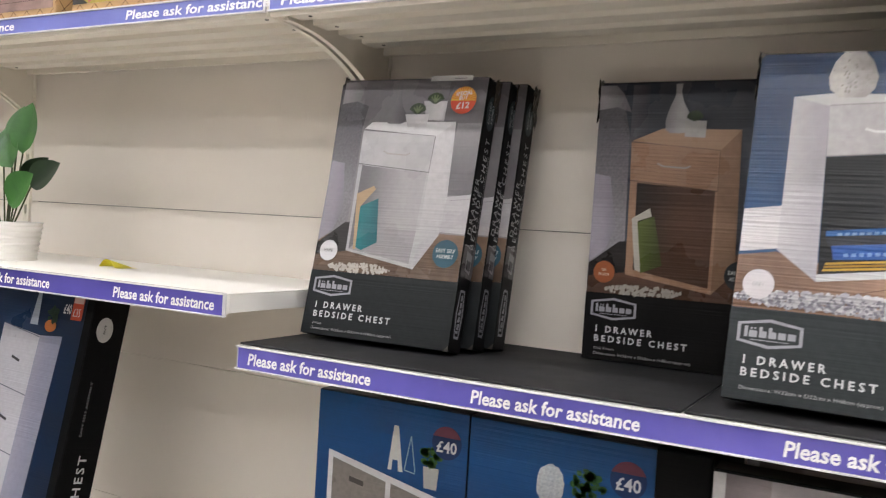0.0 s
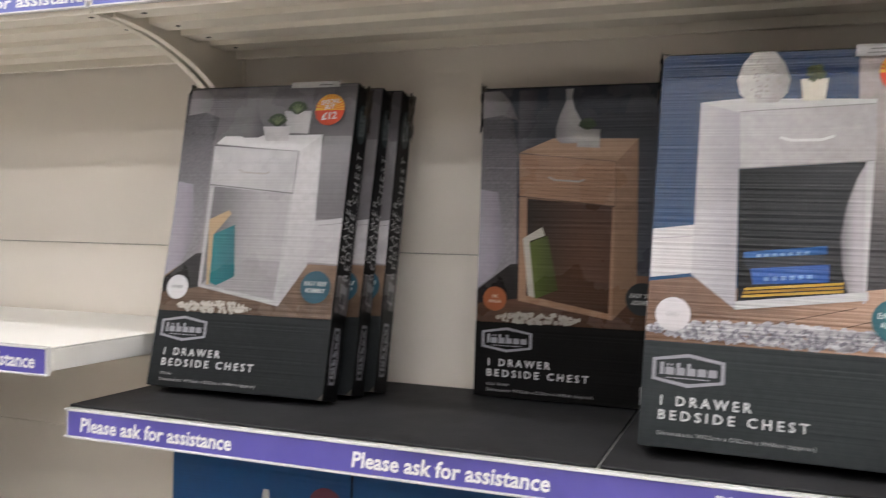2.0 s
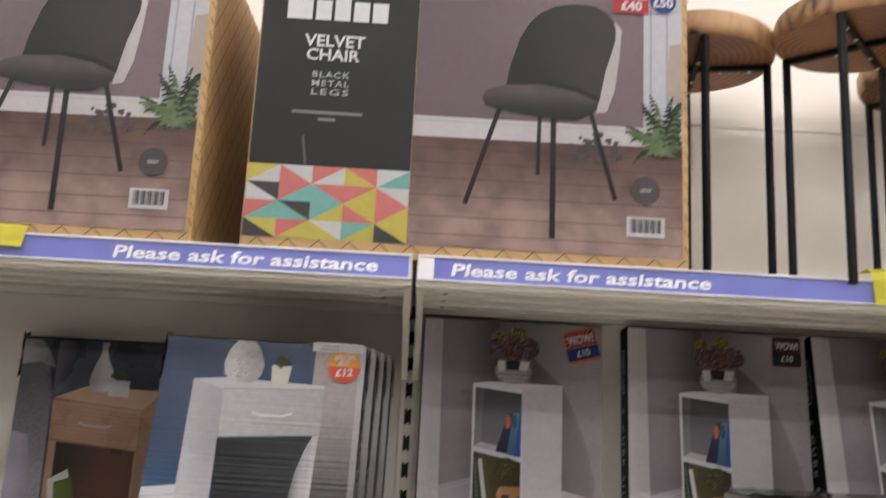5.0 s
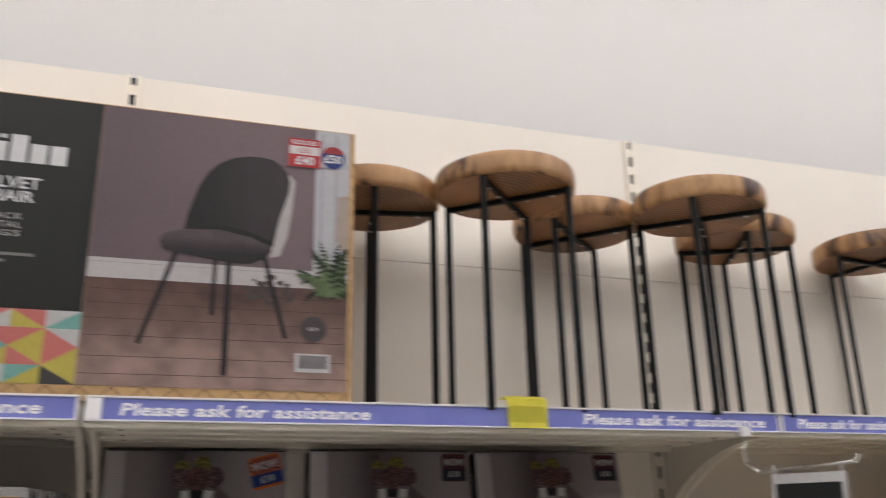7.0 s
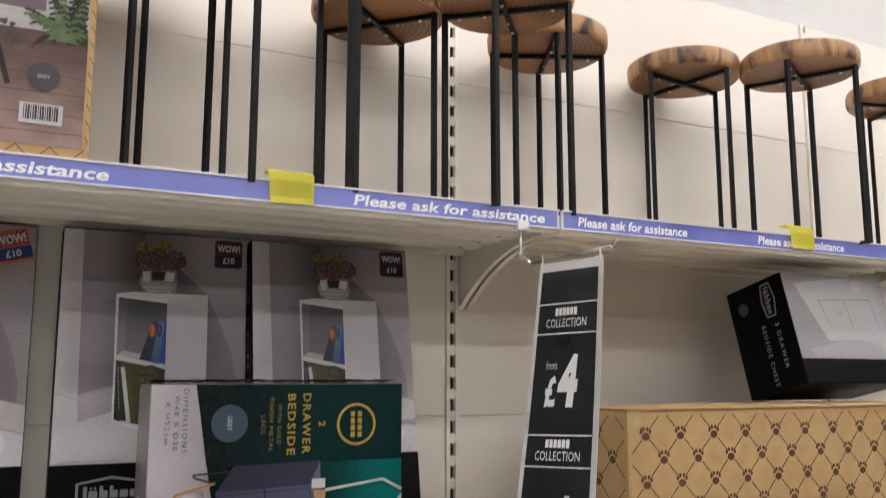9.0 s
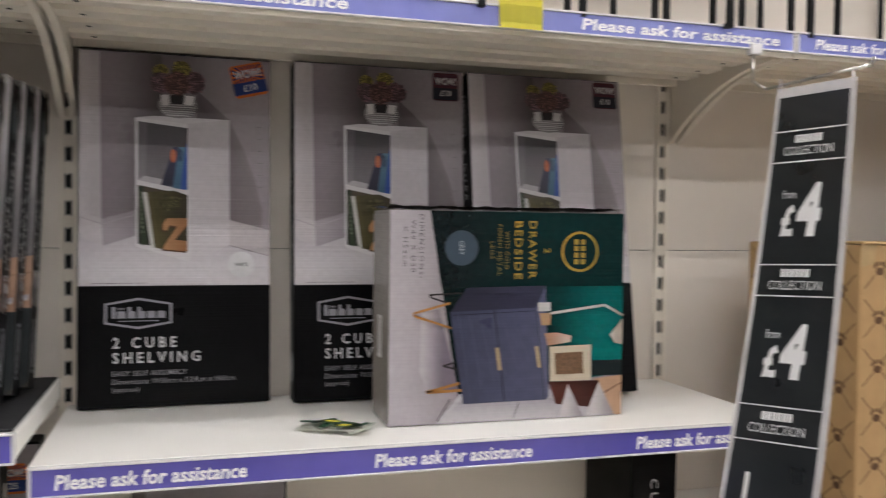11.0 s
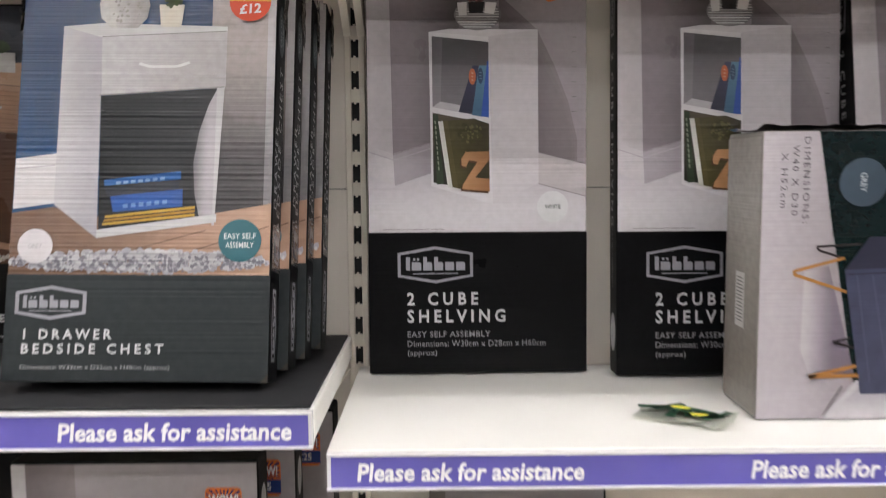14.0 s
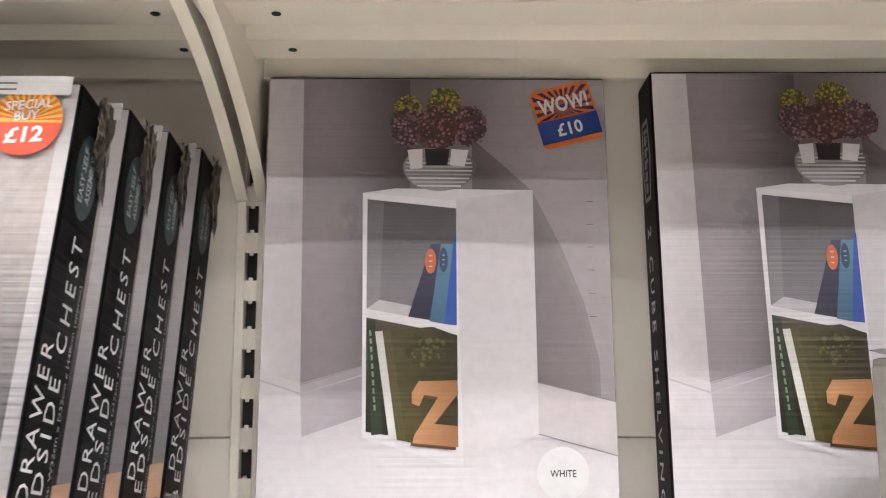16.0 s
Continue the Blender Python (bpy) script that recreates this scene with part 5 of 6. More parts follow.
# ---- cartons on the top shelf ----
def chair_box():
    """A long kraft carton with a picture of a grey velvet chair."""
    W, H, D = 0.686, 0.506, 0.34
    ob, f, rs, ls = carton("chair_box", W, H, D, "long kraft carton picturing a grey velvet chair, on the top shelf", "chair cartons", KRAFT, 0.004)
    A = (W, H)

    def pr(*c, **k):
        k.setdefault("flute", 0.15)
        k.setdefault("rough", 0.42)
        return ink(*c, **k)

    f.polys("kraft_pattern", [line_pts((0.004 + 0.034 * k, 0.955 if k % 2 else 0.998), (0.004 + 0.034 * (k + 1), 0.998 if k % 2 else 0.955), 0.0016, *A) for k in range(29)], 0.6, KRAFTDARK)
    f.polys("kraft_pattern", [line_pts((0.99, 0.01 + 0.05 * k), (0.999, 0.035 + 0.05 * k), 0.0014, *A) for k in range(19)], 0.6, KRAFTDARK)
    for s in (ls, rs):
        many = []
        for k in range(8):
            for j in range(10):
                u, v = k / 8, j / 10
                many.append(line_pts((u, v), (u + 0.125, v + 0.1), 0.0016, D, H))
                many.append(line_pts((u + 0.125, v), (u, v + 0.1), 0.0016, D, H))
        s.polys("kraft_pattern", many, 0.6, KRAFTDARK)
    P = 0.952
    f.rect("dark_panel", 0.004, 0.006, 0.366, 0.725, 1, pr((30, 29, 28), speck=0.08))
    # triangles
    f.rect("pattern_panel", 0.004, 0.725, 0.366, P, 1, pr((226, 222, 222)))
    cols = [(218, 124, 120), (128, 186, 178), (210, 194, 92), (70, 68, 68), (214, 212, 212), (240, 238, 238)]
    rng = random.Random(7)
    tri = {}
    nx, ny = 5, 4
    for a in range(nx):
        for b in range(ny):
            u0, u1 = 0.004 + 0.362 * a / nx, 0.004 + 0.362 * (a + 1) / nx
            v0, v1 = 0.725 + (P - 0.725) * b / ny, 0.725 + (P - 0.725) * (b + 1) / ny
            k = rng.randrange(6)
            up = (a + b) % 2 == 0
            one, two = ([(u0, v0), (u1, v0), (u0, v1)], [(u1, v0), (u1, v1), (u0, v1)]) if up else ([(u0, v0), (u1, v0), (u1, v1)], [(u0, v0), (u1, v1), (u0, v1)])
            tri.setdefault(cols[k], []).append(one)
            tri.setdefault(cols[(k + 1 + rng.randrange(4)) % 6], []).append(two)
    for c, many in tri.items():
        for one in many:
            f.poly("pattern_triangle", one, 2, pr(c))
    # photograph
    f.rect("picture", 0.367, 0.006, 0.985, P, 1, pr((112, 94, 100), (130, 110, 116), 0, 0.25, 0.6), "printed room picture")
    f.poly("pictured_door", [(0.895, 0.006), (0.985, 0.006), (0.985, 0.6), (0.895, 0.545)], 2, pr((206, 204, 210)))
    f.each("pictured_line", [line_pts((0.912, 0.02), (0.912, 0.54), 0.003, *A), line_pts((0.95, 0.02), (0.95, 0.54), 0.003, *A)], 3, pr((172, 170, 178)))
    f.poly("pictured_cushion", [(0.955, 0.26), (0.985, 0.25), (0.985, 0.5), (0.95, 0.42)], 3.4, pr((190, 172, 160)))
    f.poly("pictured_skirting", [(0.367, 0.542), (0.925, 0.54), (0.916, 0.604), (0.367, 0.609)], 2.4, pr((208, 201, 202)))
    f.each("pictured_line", [line_pts((0.367, 0.556), (0.92, 0.553), 0.0012, *A)], 2.8, pr((180, 172, 174)))
    f.poly("pictured_floor", [(0.367, 0.609), (0.742, 0.606), (0.985, 0.6), (0.985, P), (0.367, P)], 3, pr((102, 75, 67), (172, 143, 135), 2, 0.19, 0.03, speck=0.3, sscale=20))
    f.each("pictured_board", [line_pts((0.369, v), (0.985, v - 0.004), 0.001, *A) for v in (0.645, 0.69, 0.74, 0.795, 0.86, 0.915)], 4, pr((84, 60, 54)))
    fab, fab2 = pr((24, 19, 21), (56, 47, 49), 0, 0.4, 0.55, speck=0.14, sscale=16), pr((92, 78, 82), (36, 29, 32), 2, 0.285, 0.25, speck=0.22, sscale=22)
    f.poly("pictured_shell", [(0.826, 0.19), (0.843, 0.217), (0.838, 0.31), (0.828, 0.423), (0.81, 0.496), (0.786, 0.503), (0.8, 0.354)], 4, pr((196, 188, 188)))
    f.poly("pictured_backrest", [(0.57, 0.44), (0.576, 0.42), (0.583, 0.365), (0.604, 0.267), (0.624, 0.215), (0.648, 0.178), (0.685, 0.15), (0.725, 0.139), (0.76, 0.138), (0.785, 0.144), (0.808, 0.165), (0.823, 0.19), (0.829, 0.22), (0.828, 0.255), (0.818, 0.305), (0.806, 0.36), (0.792, 0.463), (0.7, 0.47)], 5, fab)
    f.poly("pictured_seat", [(0.522, 0.473), (0.525, 0.455), (0.535, 0.443), (0.575, 0.426), (0.62, 0.412), (0.66, 0.408), (0.7, 0.413), (0.735, 0.427), (0.77, 0.445), (0.79, 0.463), (0.788, 0.485), (0.775, 0.508), (0.739, 0.531), (0.7, 0.533), (0.664, 0.527), (0.61, 0.518), (0.562, 0.509), (0.529, 0.497)], 6, fab2)
    f.poly("pictured_seam", [(0.575, 0.424), (0.62, 0.408), (0.68, 0.404), (0.74, 0.42), (0.794, 0.45), (0.792, 0.466), (0.735, 0.436), (0.66, 0.418), (0.6, 0.424)], 6.5, pr((24, 19, 21)))
    blobs(f, "pictured_plant_shade", 0.79, 0.62, 0.06, 0.05, 60, 0.002, 0.006, 4.5, pr((84, 74, 72), speck=0.2))
    leg = pr((32, 26, 28))
    f.each("pictured_leg", [line_pts((0.562, 0.505), (0.492, 0.817), 0.0075, *A), line_pts((0.687, 0.53), (0.69, 0.909), 0.009, *A), line_pts((0.655, 0.525), (0.654, 0.713), 0.0065, *A), line_pts((0.772, 0.5), (0.831, 0.779), 0.0075, *A)], 5.5, leg)
    for col, n, lay in (((30, 38, 26), 20, 6), ((54, 70, 40), 14, 7), ((104, 122, 82), 8, 8)):
        many = []
        for _ in range(n):
            t, r = random.uniform(-2.75, -0.35), random.uniform(0.55, 1.0)
            u0, v0 = 0.945 + random.uniform(-0.02, 0.02), 0.63
            for j in range(11):
                q = (j + 1) / 11
                au = u0 + 0.115 * r * math.cos(t) * q
                av = v0 + 0.36 * r * math.sin(t) * q + 0.12 * q * q
                for d in (-1, 1):
                    eu, ev = au + d * 0.017 * (1.1 - q), av + 0.012 - 0.012 * q
                    if 0.855 < eu < 0.984 and au < 0.982:
                        many.append(line_pts((au, av), (eu, ev), 0.0038, *A))
        f.polys("pictured_fern", many, lay, pr(col, speck=0.25))
    roundel(f, 0.9, 0.744, 0.0225, (82, 72, 74), ["GREY"], (206, 200, 202), 8)
    f.rect("barcode_label", 0.857, 0.828, 0.943, 0.89, 8, pr((222, 218, 220)))
    f.each("barcode", [line_pts((0.866 + 0.0047 * k, 0.834), (0.866 + 0.0047 * k, 0.878), 0.0012 + 0.0008 * (k % 3), *A) for k in range(15)], 9, pr((70, 62, 64)))
    f.rect("sticker", 0.822, 0.048, 0.906, 0.158, 8, pr((196, 52, 52), flute=0), "red price sticker")
    f.rect("sticker_band", 0.825, 0.078, 0.903, 0.11, 9, pr((236, 226, 226), flute=0))
    f.text("REDUCED", 0.83, 0.055, 0.898, 0.072, 10, INK_WHITE, bold=0.02)
    f.text("£50", 0.848, 0.084, 0.88, 0.104, 10, pr((196, 52, 52)))
    f.text("£40", 0.84, 0.116, 0.89, 0.15, 10, INK_WHITE, bold=0.03)
    f.disc("sticker", 0.94, 0.11, 0.0218, 8, pr((44, 62, 132), flute=0), "round blue price sticker")
    f.polys("sticker_band", [[(0.94 + 0.0218 * math.cos(t) / W, 0.11 - 0.0218 * math.sin(t) / H) for t in [0.35 + (math.pi - 0.7) * k / 12 for k in range(13)]]], 9, pr((176, 60, 66), flute=0))
    f.text("£50", 0.916, 0.1, 0.964, 0.133, 10, INK_WHITE, bold=0.03)
    # brand mark as plain bars, then the words
    x = 0.06
    for k, (w, tall) in enumerate(((0.058, 0), (0.036, 0), (0.036, 1), (0.036, 0), (0.036, 0))):
        f.rect("logo_bar", x, 0.15 if tall else 0.178, x + w, 0.245, 2, INK_WHITE)
        x += w + 0.008
    f.polys("logo_bar", [[(0.13, 0.152), (0.14, 0.152), (0.14, 0.166), (0.13, 0.166)], [(0.148, 0.152), (0.158, 0.152), (0.158, 0.166), (0.148, 0.166)]], 2, INK_WHITE)
    f.text("VELVET", 0.105, 0.295, 0.245, 0.335, 2, INK_WHITE, bold=0.02)
    f.text("CHAIR", 0.112, 0.342, 0.235, 0.381, 2, INK_WHITE, bold=0.02)
    pale = pr((196, 192, 188))
    for k, s in enumerate(("BLACK", "METAL", "LEGS")):
        f.text(s, 0.13, 0.418 + 0.0285 * k, 0.215, 0.438 + 0.0285 * k, 2, pale, spacing=1.2, bold=0.01)
    f.each("printed_line", [line_pts((0.09, 0.553), (0.25, 0.553), 0.005, *A), line_pts((0.15, 0.575), (0.19, 0.575), 0.005, *A)], 2, pr((140, 137, 134)))
    f.each("scuff", [line_pts((0.06, 0.06), (0.1, 0.16), 0.003, *A), line_pts((0.12, 0.63), (0.13, 0.72), 0.004, *A)], 2, pr((96, 94, 90)))
    return ob


ch = chair_box()
ch.matrix_basis = pose(-0.142, 1.35, TOP + 0.0005)
copy_thing(ch, pose(-0.9, 1.352, TOP + 0.0005, 0, 0, -0.3))
copy_thing(ch, pose(-1.68, 1.352, TOP + 0.0005, 0, 0, 0.4))
copy_thing(ch, pose(-2.42, 1.352, TOP + 0.0005, 0, 0, 0))


# ---- stools with log-slice seats ----
def wood_mats():
    out = []
    for name, side in (("log_end_grain", False), ("log_bark_edge", True)):
        m = bpy.data.materials.new(name)
        m.use_nodes = True
        nt = m.node_tree
        b = nt.nodes["Principled BSDF"]
        co = nt.nodes.new("ShaderNodeTexCoord")
        mp = nt.nodes.new("ShaderNodeMapping")
        mp.inputs["Location"].default_value = (0.025, -0.018, 0)
        mp.inputs["Scale"].default_value = (1.0, 1.0, 0.3)
        mp.inputs["Rotation"].default_value = (0.12, 0.2, 0)
        nt.links.new(co.outputs["Object"], mp.inputs[0])
        info = nt.nodes.new("ShaderNodeObjectInfo")
        n = nt.nodes.new("ShaderNodeTexNoise")
        n.noise_dimensions = "4D"
        n.inputs["Scale"].default_value, n.inputs["Detail"].default_value = (7 if not side else 16), 6
        n.inputs["Distortion"].default_value = 0.8
        nt.links.new(mp.outputs[0], n.inputs[0])
        sc = nt.nodes.new("ShaderNodeMath")
        sc.operation = "MULTIPLY"
        sc.inputs[1].default_value = 20
        nt.links.new(info.outputs["Random"], sc.inputs[0])
        nt.links.new(sc.outputs[0], n.inputs["W"])
        ramp = nt.nodes.new("ShaderNodeValToRGB")
        if not side:
            w = nt.nodes.new("ShaderNodeTexWave")
            w.wave_type, w.rings_direction = "RINGS", "Z"
            w.inputs["Scale"].default_value, w.inputs["Distortion"].default_value, w.inputs["Detail"].default_value = 26, 3.0, 3
            w.inputs["Detail Scale"].default_value = 0.6
            nt.links.new(mp.outputs[0], w.inputs[0])
            mx = nt.nodes.new("ShaderNodeMath")
            mx.operation = "MULTIPLY_ADD"
            mx.inputs[1].default_value = 0.22
            nt.links.new(w.outputs["Fac"], mx.inputs[0])
            nt.links.new(n.outputs[0], mx.inputs[2])
            nt.links.new(mx.outputs[0], ramp.inputs[0])
            e = ramp.color_ramp.elements
            e[0].position, e[0].color = 0.32, (*srgb((70, 43, 22)), 1)
            e[1].position, e[1].color = 0.82, (*srgb((150, 100, 57)), 1)
        else:
            nt.links.new(n.outputs[0], ramp.inputs[0])
            e = ramp.color_ramp.elements
            e[0].position, e[0].color = 0.38, (*srgb((62, 40, 25)), 1)
            e[1].position, e[1].color = 0.46, (*srgb((150, 110, 72)), 1)
            k = ramp.color_ramp.elements.new(0.57)
            k.color = (*srgb((176, 136, 94)), 1)
            k = ramp.color_ramp.elements.new(0.68)
            k.color = (*srgb((112, 78, 49)), 1)
        nt.links.new(ramp.outputs[0], b.inputs["Base Color"])
        b.inputs["Roughness"].default_value = 0.42
        bp = nt.nodes.new("ShaderNodeBump")
        bp.inputs["Strength"].default_value, bp.inputs["Distance"].default_value = 0.25, 0.002
        nt.links.new(ramp.outputs[0], bp.inputs["Height"])
        nt.links.new(bp.outputs[0], b.inputs["Normal"])
        out.append(m)
    return out


ENDGRAIN, BARK = wood_mats()


def stool(seed):
    rng = random.Random(seed)
    ob = thing("log_stool", "round log-slice stool with thin black steel legs on the shelf", "stool", "log stools")
    R, zb, zt, n = 0.143, 0.446, 0.492, 48
    ph = [rng.uniform(0, 6.28) for _ in range(4)]
    bm = bmesh.new()
    rings = []
    for dz, k in ((0, 0.955), (0.004, 0.985), (0.012, 1.0), (0.034, 1.0), (0.042, 0.985), (zt - zb, 0.95)):
        ring = []
        for i in range(n):
            t = 2 * math.pi * i / n
            r = R * k * (1 + 0.012 * math.sin(2 * t + ph[0]) + 0.008 * math.sin(3 * t + ph[1]) + 0.005 * math.sin(7 * t + ph[2] + dz * 60))
            ring.append(bm.verts.new((r * math.cos(t), r * math.sin(t), zb + dz)))
        rings.append(ring)
    for a, b in zip(rings, rings[1:]):
        for i in range(n):
            bm.faces.new((a[i], a[(i + 1) % n], b[(i + 1) % n], b[i]))
    bm.faces.new(rings[0][::-1])
    bm.faces.new(rings[-1])
    seat = part("seat", bm, BARK, ob, "log slice with dark bark patches")
    seat.data.materials.append(ENDGRAIN)
    for p in seat.data.polygons:
        p.use_smooth = len(p.vertices) == 4
        if len(p.vertices) > 4:
            p.material_index = 1
    q = 0.13
    legs = [(q * math.cos(a), q * math.sin(a)) for a in (radians(45), radians(135), radians(225), radians(315))]
    for x, y in legs:
        part("leg", slab(x - 0.0055, x + 0.0055, y - 0.0055, y + 0.0055, 0.0, zb - 0.0005, 0.001), BLACKSTEEL, ob)
    for i, j in ((0, 2), (1, 3)):
        a, b = legs[i], legs[j]
        part("cross_bar", rod((a[0], a[1], zb - 0.007), (b[0], b[1], zb - 0.007), 0.0065, 4), BLACKSTEEL, ob)
    for i, j in ((0, 3), (1, 2)):
        a, b = legs[i], legs[j]
        part("foot_bar", rod((a[0], a[1], 0.0055), (b[0], b[1], 0.0055), 0.0055, 4), BLACKSTEEL, ob)
    for k in (0.35, 0.75):
        for x, y in legs:
            bm = bmesh.new()
            bmesh.ops.create_uvsphere(bm, u_segments=8, v_segments=5, radius=0.004, matrix=Matrix.Translation((x * k, y * k, zb - 0.0145)) @ Matrix.Scale(0.5, 4, (0, 0, 1)))
            part("bolt", bm, CHROME, ob)
    return ob


SPOTS = ((0.63, 1.575, 34), (0.879, 1.436, 3), (1.122, 1.61, -2), (1.335, 1.43, 5), (1.554, 1.602, 21), (1.98, 1.603, 54), (2.207, 1.432, -16), (2.66, 1.47, 30))
sts = [stool(3), stool(8), stool(11)]
for k, (x, y, a) in enumerate(SPOTS):
    m = pose(x, y, TOP + 0.0005, 0, 0, a)
    if k < 3:
        sts[k].matrix_basis = m
    else:
        copy_thing(sts[k % 3], m)


# ---- yellow cards folded over the rails ----
def yellow_tag(x, z_top, z_low, front, w=0.08):
    ob = part("yellow_tag", bmesh.new(), YELLOW)
    bm = bmesh.new()
    path = [(front + 0.03, z_top + 0.006), (front + 0.006, z_top + 0.009), (front - 0.004, z_top + 0.003), (front - 0.0075, z_top - 0.01), (front - 0.0085, z_low + 0.01), (front - 0.011, z_low)]
    vs = [[bm.verts.new((x + w * a / 4 + 0.0015 * i * (0.5 - a / 4), y - 0.0015 * math.sin(a), z + 0.0008 * (a % 2))) for a in range(5)] for i, (y, z) in enumerate(path)]
    for i in range(len(path) - 1):
        for a in range(4):
            bm.faces.new((vs[i][a], vs[i][a + 1], vs[i + 1][a + 1], vs[i + 1][a]))
    bmesh.ops.solidify(bm, geom=bm.faces[:], thickness=0.0008)
    bm.to_mesh(ob.data)
    bm.free()
    return tagged(ob, "blank yellow card folded over the price rail", "tag", "yellow tags")


yellow_tag(0.819, 1.907, 1.858, 1.345, 0.082)
yellow_tag(2.03, 1.912, 1.864, 1.345, 0.082)
yellow_tag(-0.535, 1.902, 1.874, 1.345, 0.082)


def curled_tag():
    bm = bmesh.new()
    n = 10
    vs = []
    for i in range(n + 1):
        t = i / n
        vs.append([bm.verts.new((0.075 * t, 0.05 * b / 3, 0.001 + 0.024 * math.sin(math.pi * min(1, t * 1.35)) * (1 - 0.75 * b / 3) * (1 - 0.5 * t))) for b in range(4)])
    for i in range(n):
        for b in range(3):
            bm.faces.new((vs[i][b], vs[i + 1][b], vs[i + 1][b + 1], vs[i][b + 1]))
    bmesh.ops.solidify(bm, geom=bm.faces[:], thickness=0.0008)
    ob = part("yellow_tag", bm, YELLOW)
    ob.matrix_basis = pose(-1.742, 1.505, 1.3375)
    return tagged(ob, "curled yellow card lying on the white shelf", "tag", "yellow tags")


curled_tag()


# ---- potted plant on the white shelf ----
def plant():
    ob = thing("potted_plant", "green artificial plant in a ribbed white pot", "plant")
    pot = basic("white_ceramic", srgb((226, 222, 216)), 0.35, vary=0.04, scale=20)
    bm, n = bmesh.new(), 40
    prof = []
    for k in range(29):
        z = 0.094 * k / 28
        prof.append((0.072 + 0.012 * (z / 0.094) + 0.0022 * math.cos(k * math.pi / 2), z))
    prof += [(0.077, 0.094), (0.075, 0.08), (0.0, 0.08)]
    rows = [[bm.verts.new((r * math.cos(2 * math.pi * i / n), r * math.sin(2 * math.pi * i / n), z)) for i in range(n)] for r, z in prof[:-1]]
    for a, b in zip(rows, rows[1:]):
        for i in range(n):
            bm.faces.new((a[i], a[(i + 1) % n], b[(i + 1) % n], b[i]))
    bm.faces.new(rows[0][::-1])
    part("pot", bm, pot, ob, "ribbed white ceramic pot", True)
    bm = bmesh.new()
    bmesh.ops.create_circle(bm, cap_ends=True, segments=30, radius=0.0745, matrix=Matrix.Translation((0, 0, 0.081)))
    part("soil", bm, basic("dark_soil", (0.03, 0.022, 0.015), 0.9, vary=0.4, scale=120, bump=0.6), ob)
    green = basic("leaf_green", srgb((66, 116, 50)), 0.38, rgb2=srgb((44, 88, 40)), scale=30, bump=0.2, bscale=120)
    dark = basic("leaf_dark", srgb((40, 60, 34)), 0.42, rgb2=srgb((30, 44, 26)), scale=30)
    stem = basic("stem_green", srgb((70, 76, 44)), 0.5)
    rng = random.Random(5)
    specs = [(0.052, 0.0, 0.2, 0.105, 70, 80, green), (0.028, -0.01, 0.165, 0.09, 150, 55, green), (0.088, 0.0, 0.12, 0.085, 15, 42, dark), (0.05, -0.03, 0.075, 0.1, -10, 42, green),
             (0.0, -0.04, 0.1, 0.095, 200, 40, green), (-0.02, 0.0, 0.17, 0.09, 120, 70, green), (-0.05, -0.01, 0.12, 0.08, 170, 40, dark), (0.02, 0.03, 0.13, 0.08, 60, 50, dark), (0.0, 0.02, 0.22, 0.09, 100, 75, green), (-0.03, -0.04, 0.08, 0.08, 230, 20, green)]
    for x, y, z, ln, az, el, m in specs:
        ln *= 1.42
        base = Vector((x, y, 0.081 + z - 0.02))
        d = Vector((math.cos(radians(az)) * math.cos(radians(el)), math.sin(radians(az)) * math.cos(radians(el)) * 0.6, math.sin(radians(el))))
        part("stem", rod((x * 0.25, y * 0.25, 0.075), base, 0.0022, 6), stem, ob)
        side = d.cross(Vector((0.1, -1, 0.15))).normalized()
        nrm = side.cross(d).normalized()
        bm = bmesh.new()
        rows = []
        for i in range(9):
            t = i / 8
            w = 0.036 * (ln / 0.115) * math.sin(math.pi * t ** 0.75) ** 0.8 if 0 < t < 1 else 0.0008
            c = base + d * (ln * t) - Vector((0, 0, 0.02 * t * t)) + nrm * 0.0
            rows.append([bm.verts.new(c + side * w * s + nrm * (0.25 * w * abs(s))) for s in (-1, -0.5, 0, 0.5, 1)])
        for a, b in zip(rows, rows[1:]):
            for i in range(4):
                bm.faces.new((a[i], a[i + 1], b[i + 1], b[i]))
        part("leaf", bm, m, ob, "", True)
    return ob


plant().matrix_basis = pose(-2.019, 1.45, 1.3375)


# ---- cartons below ----
BASE = 0.1705


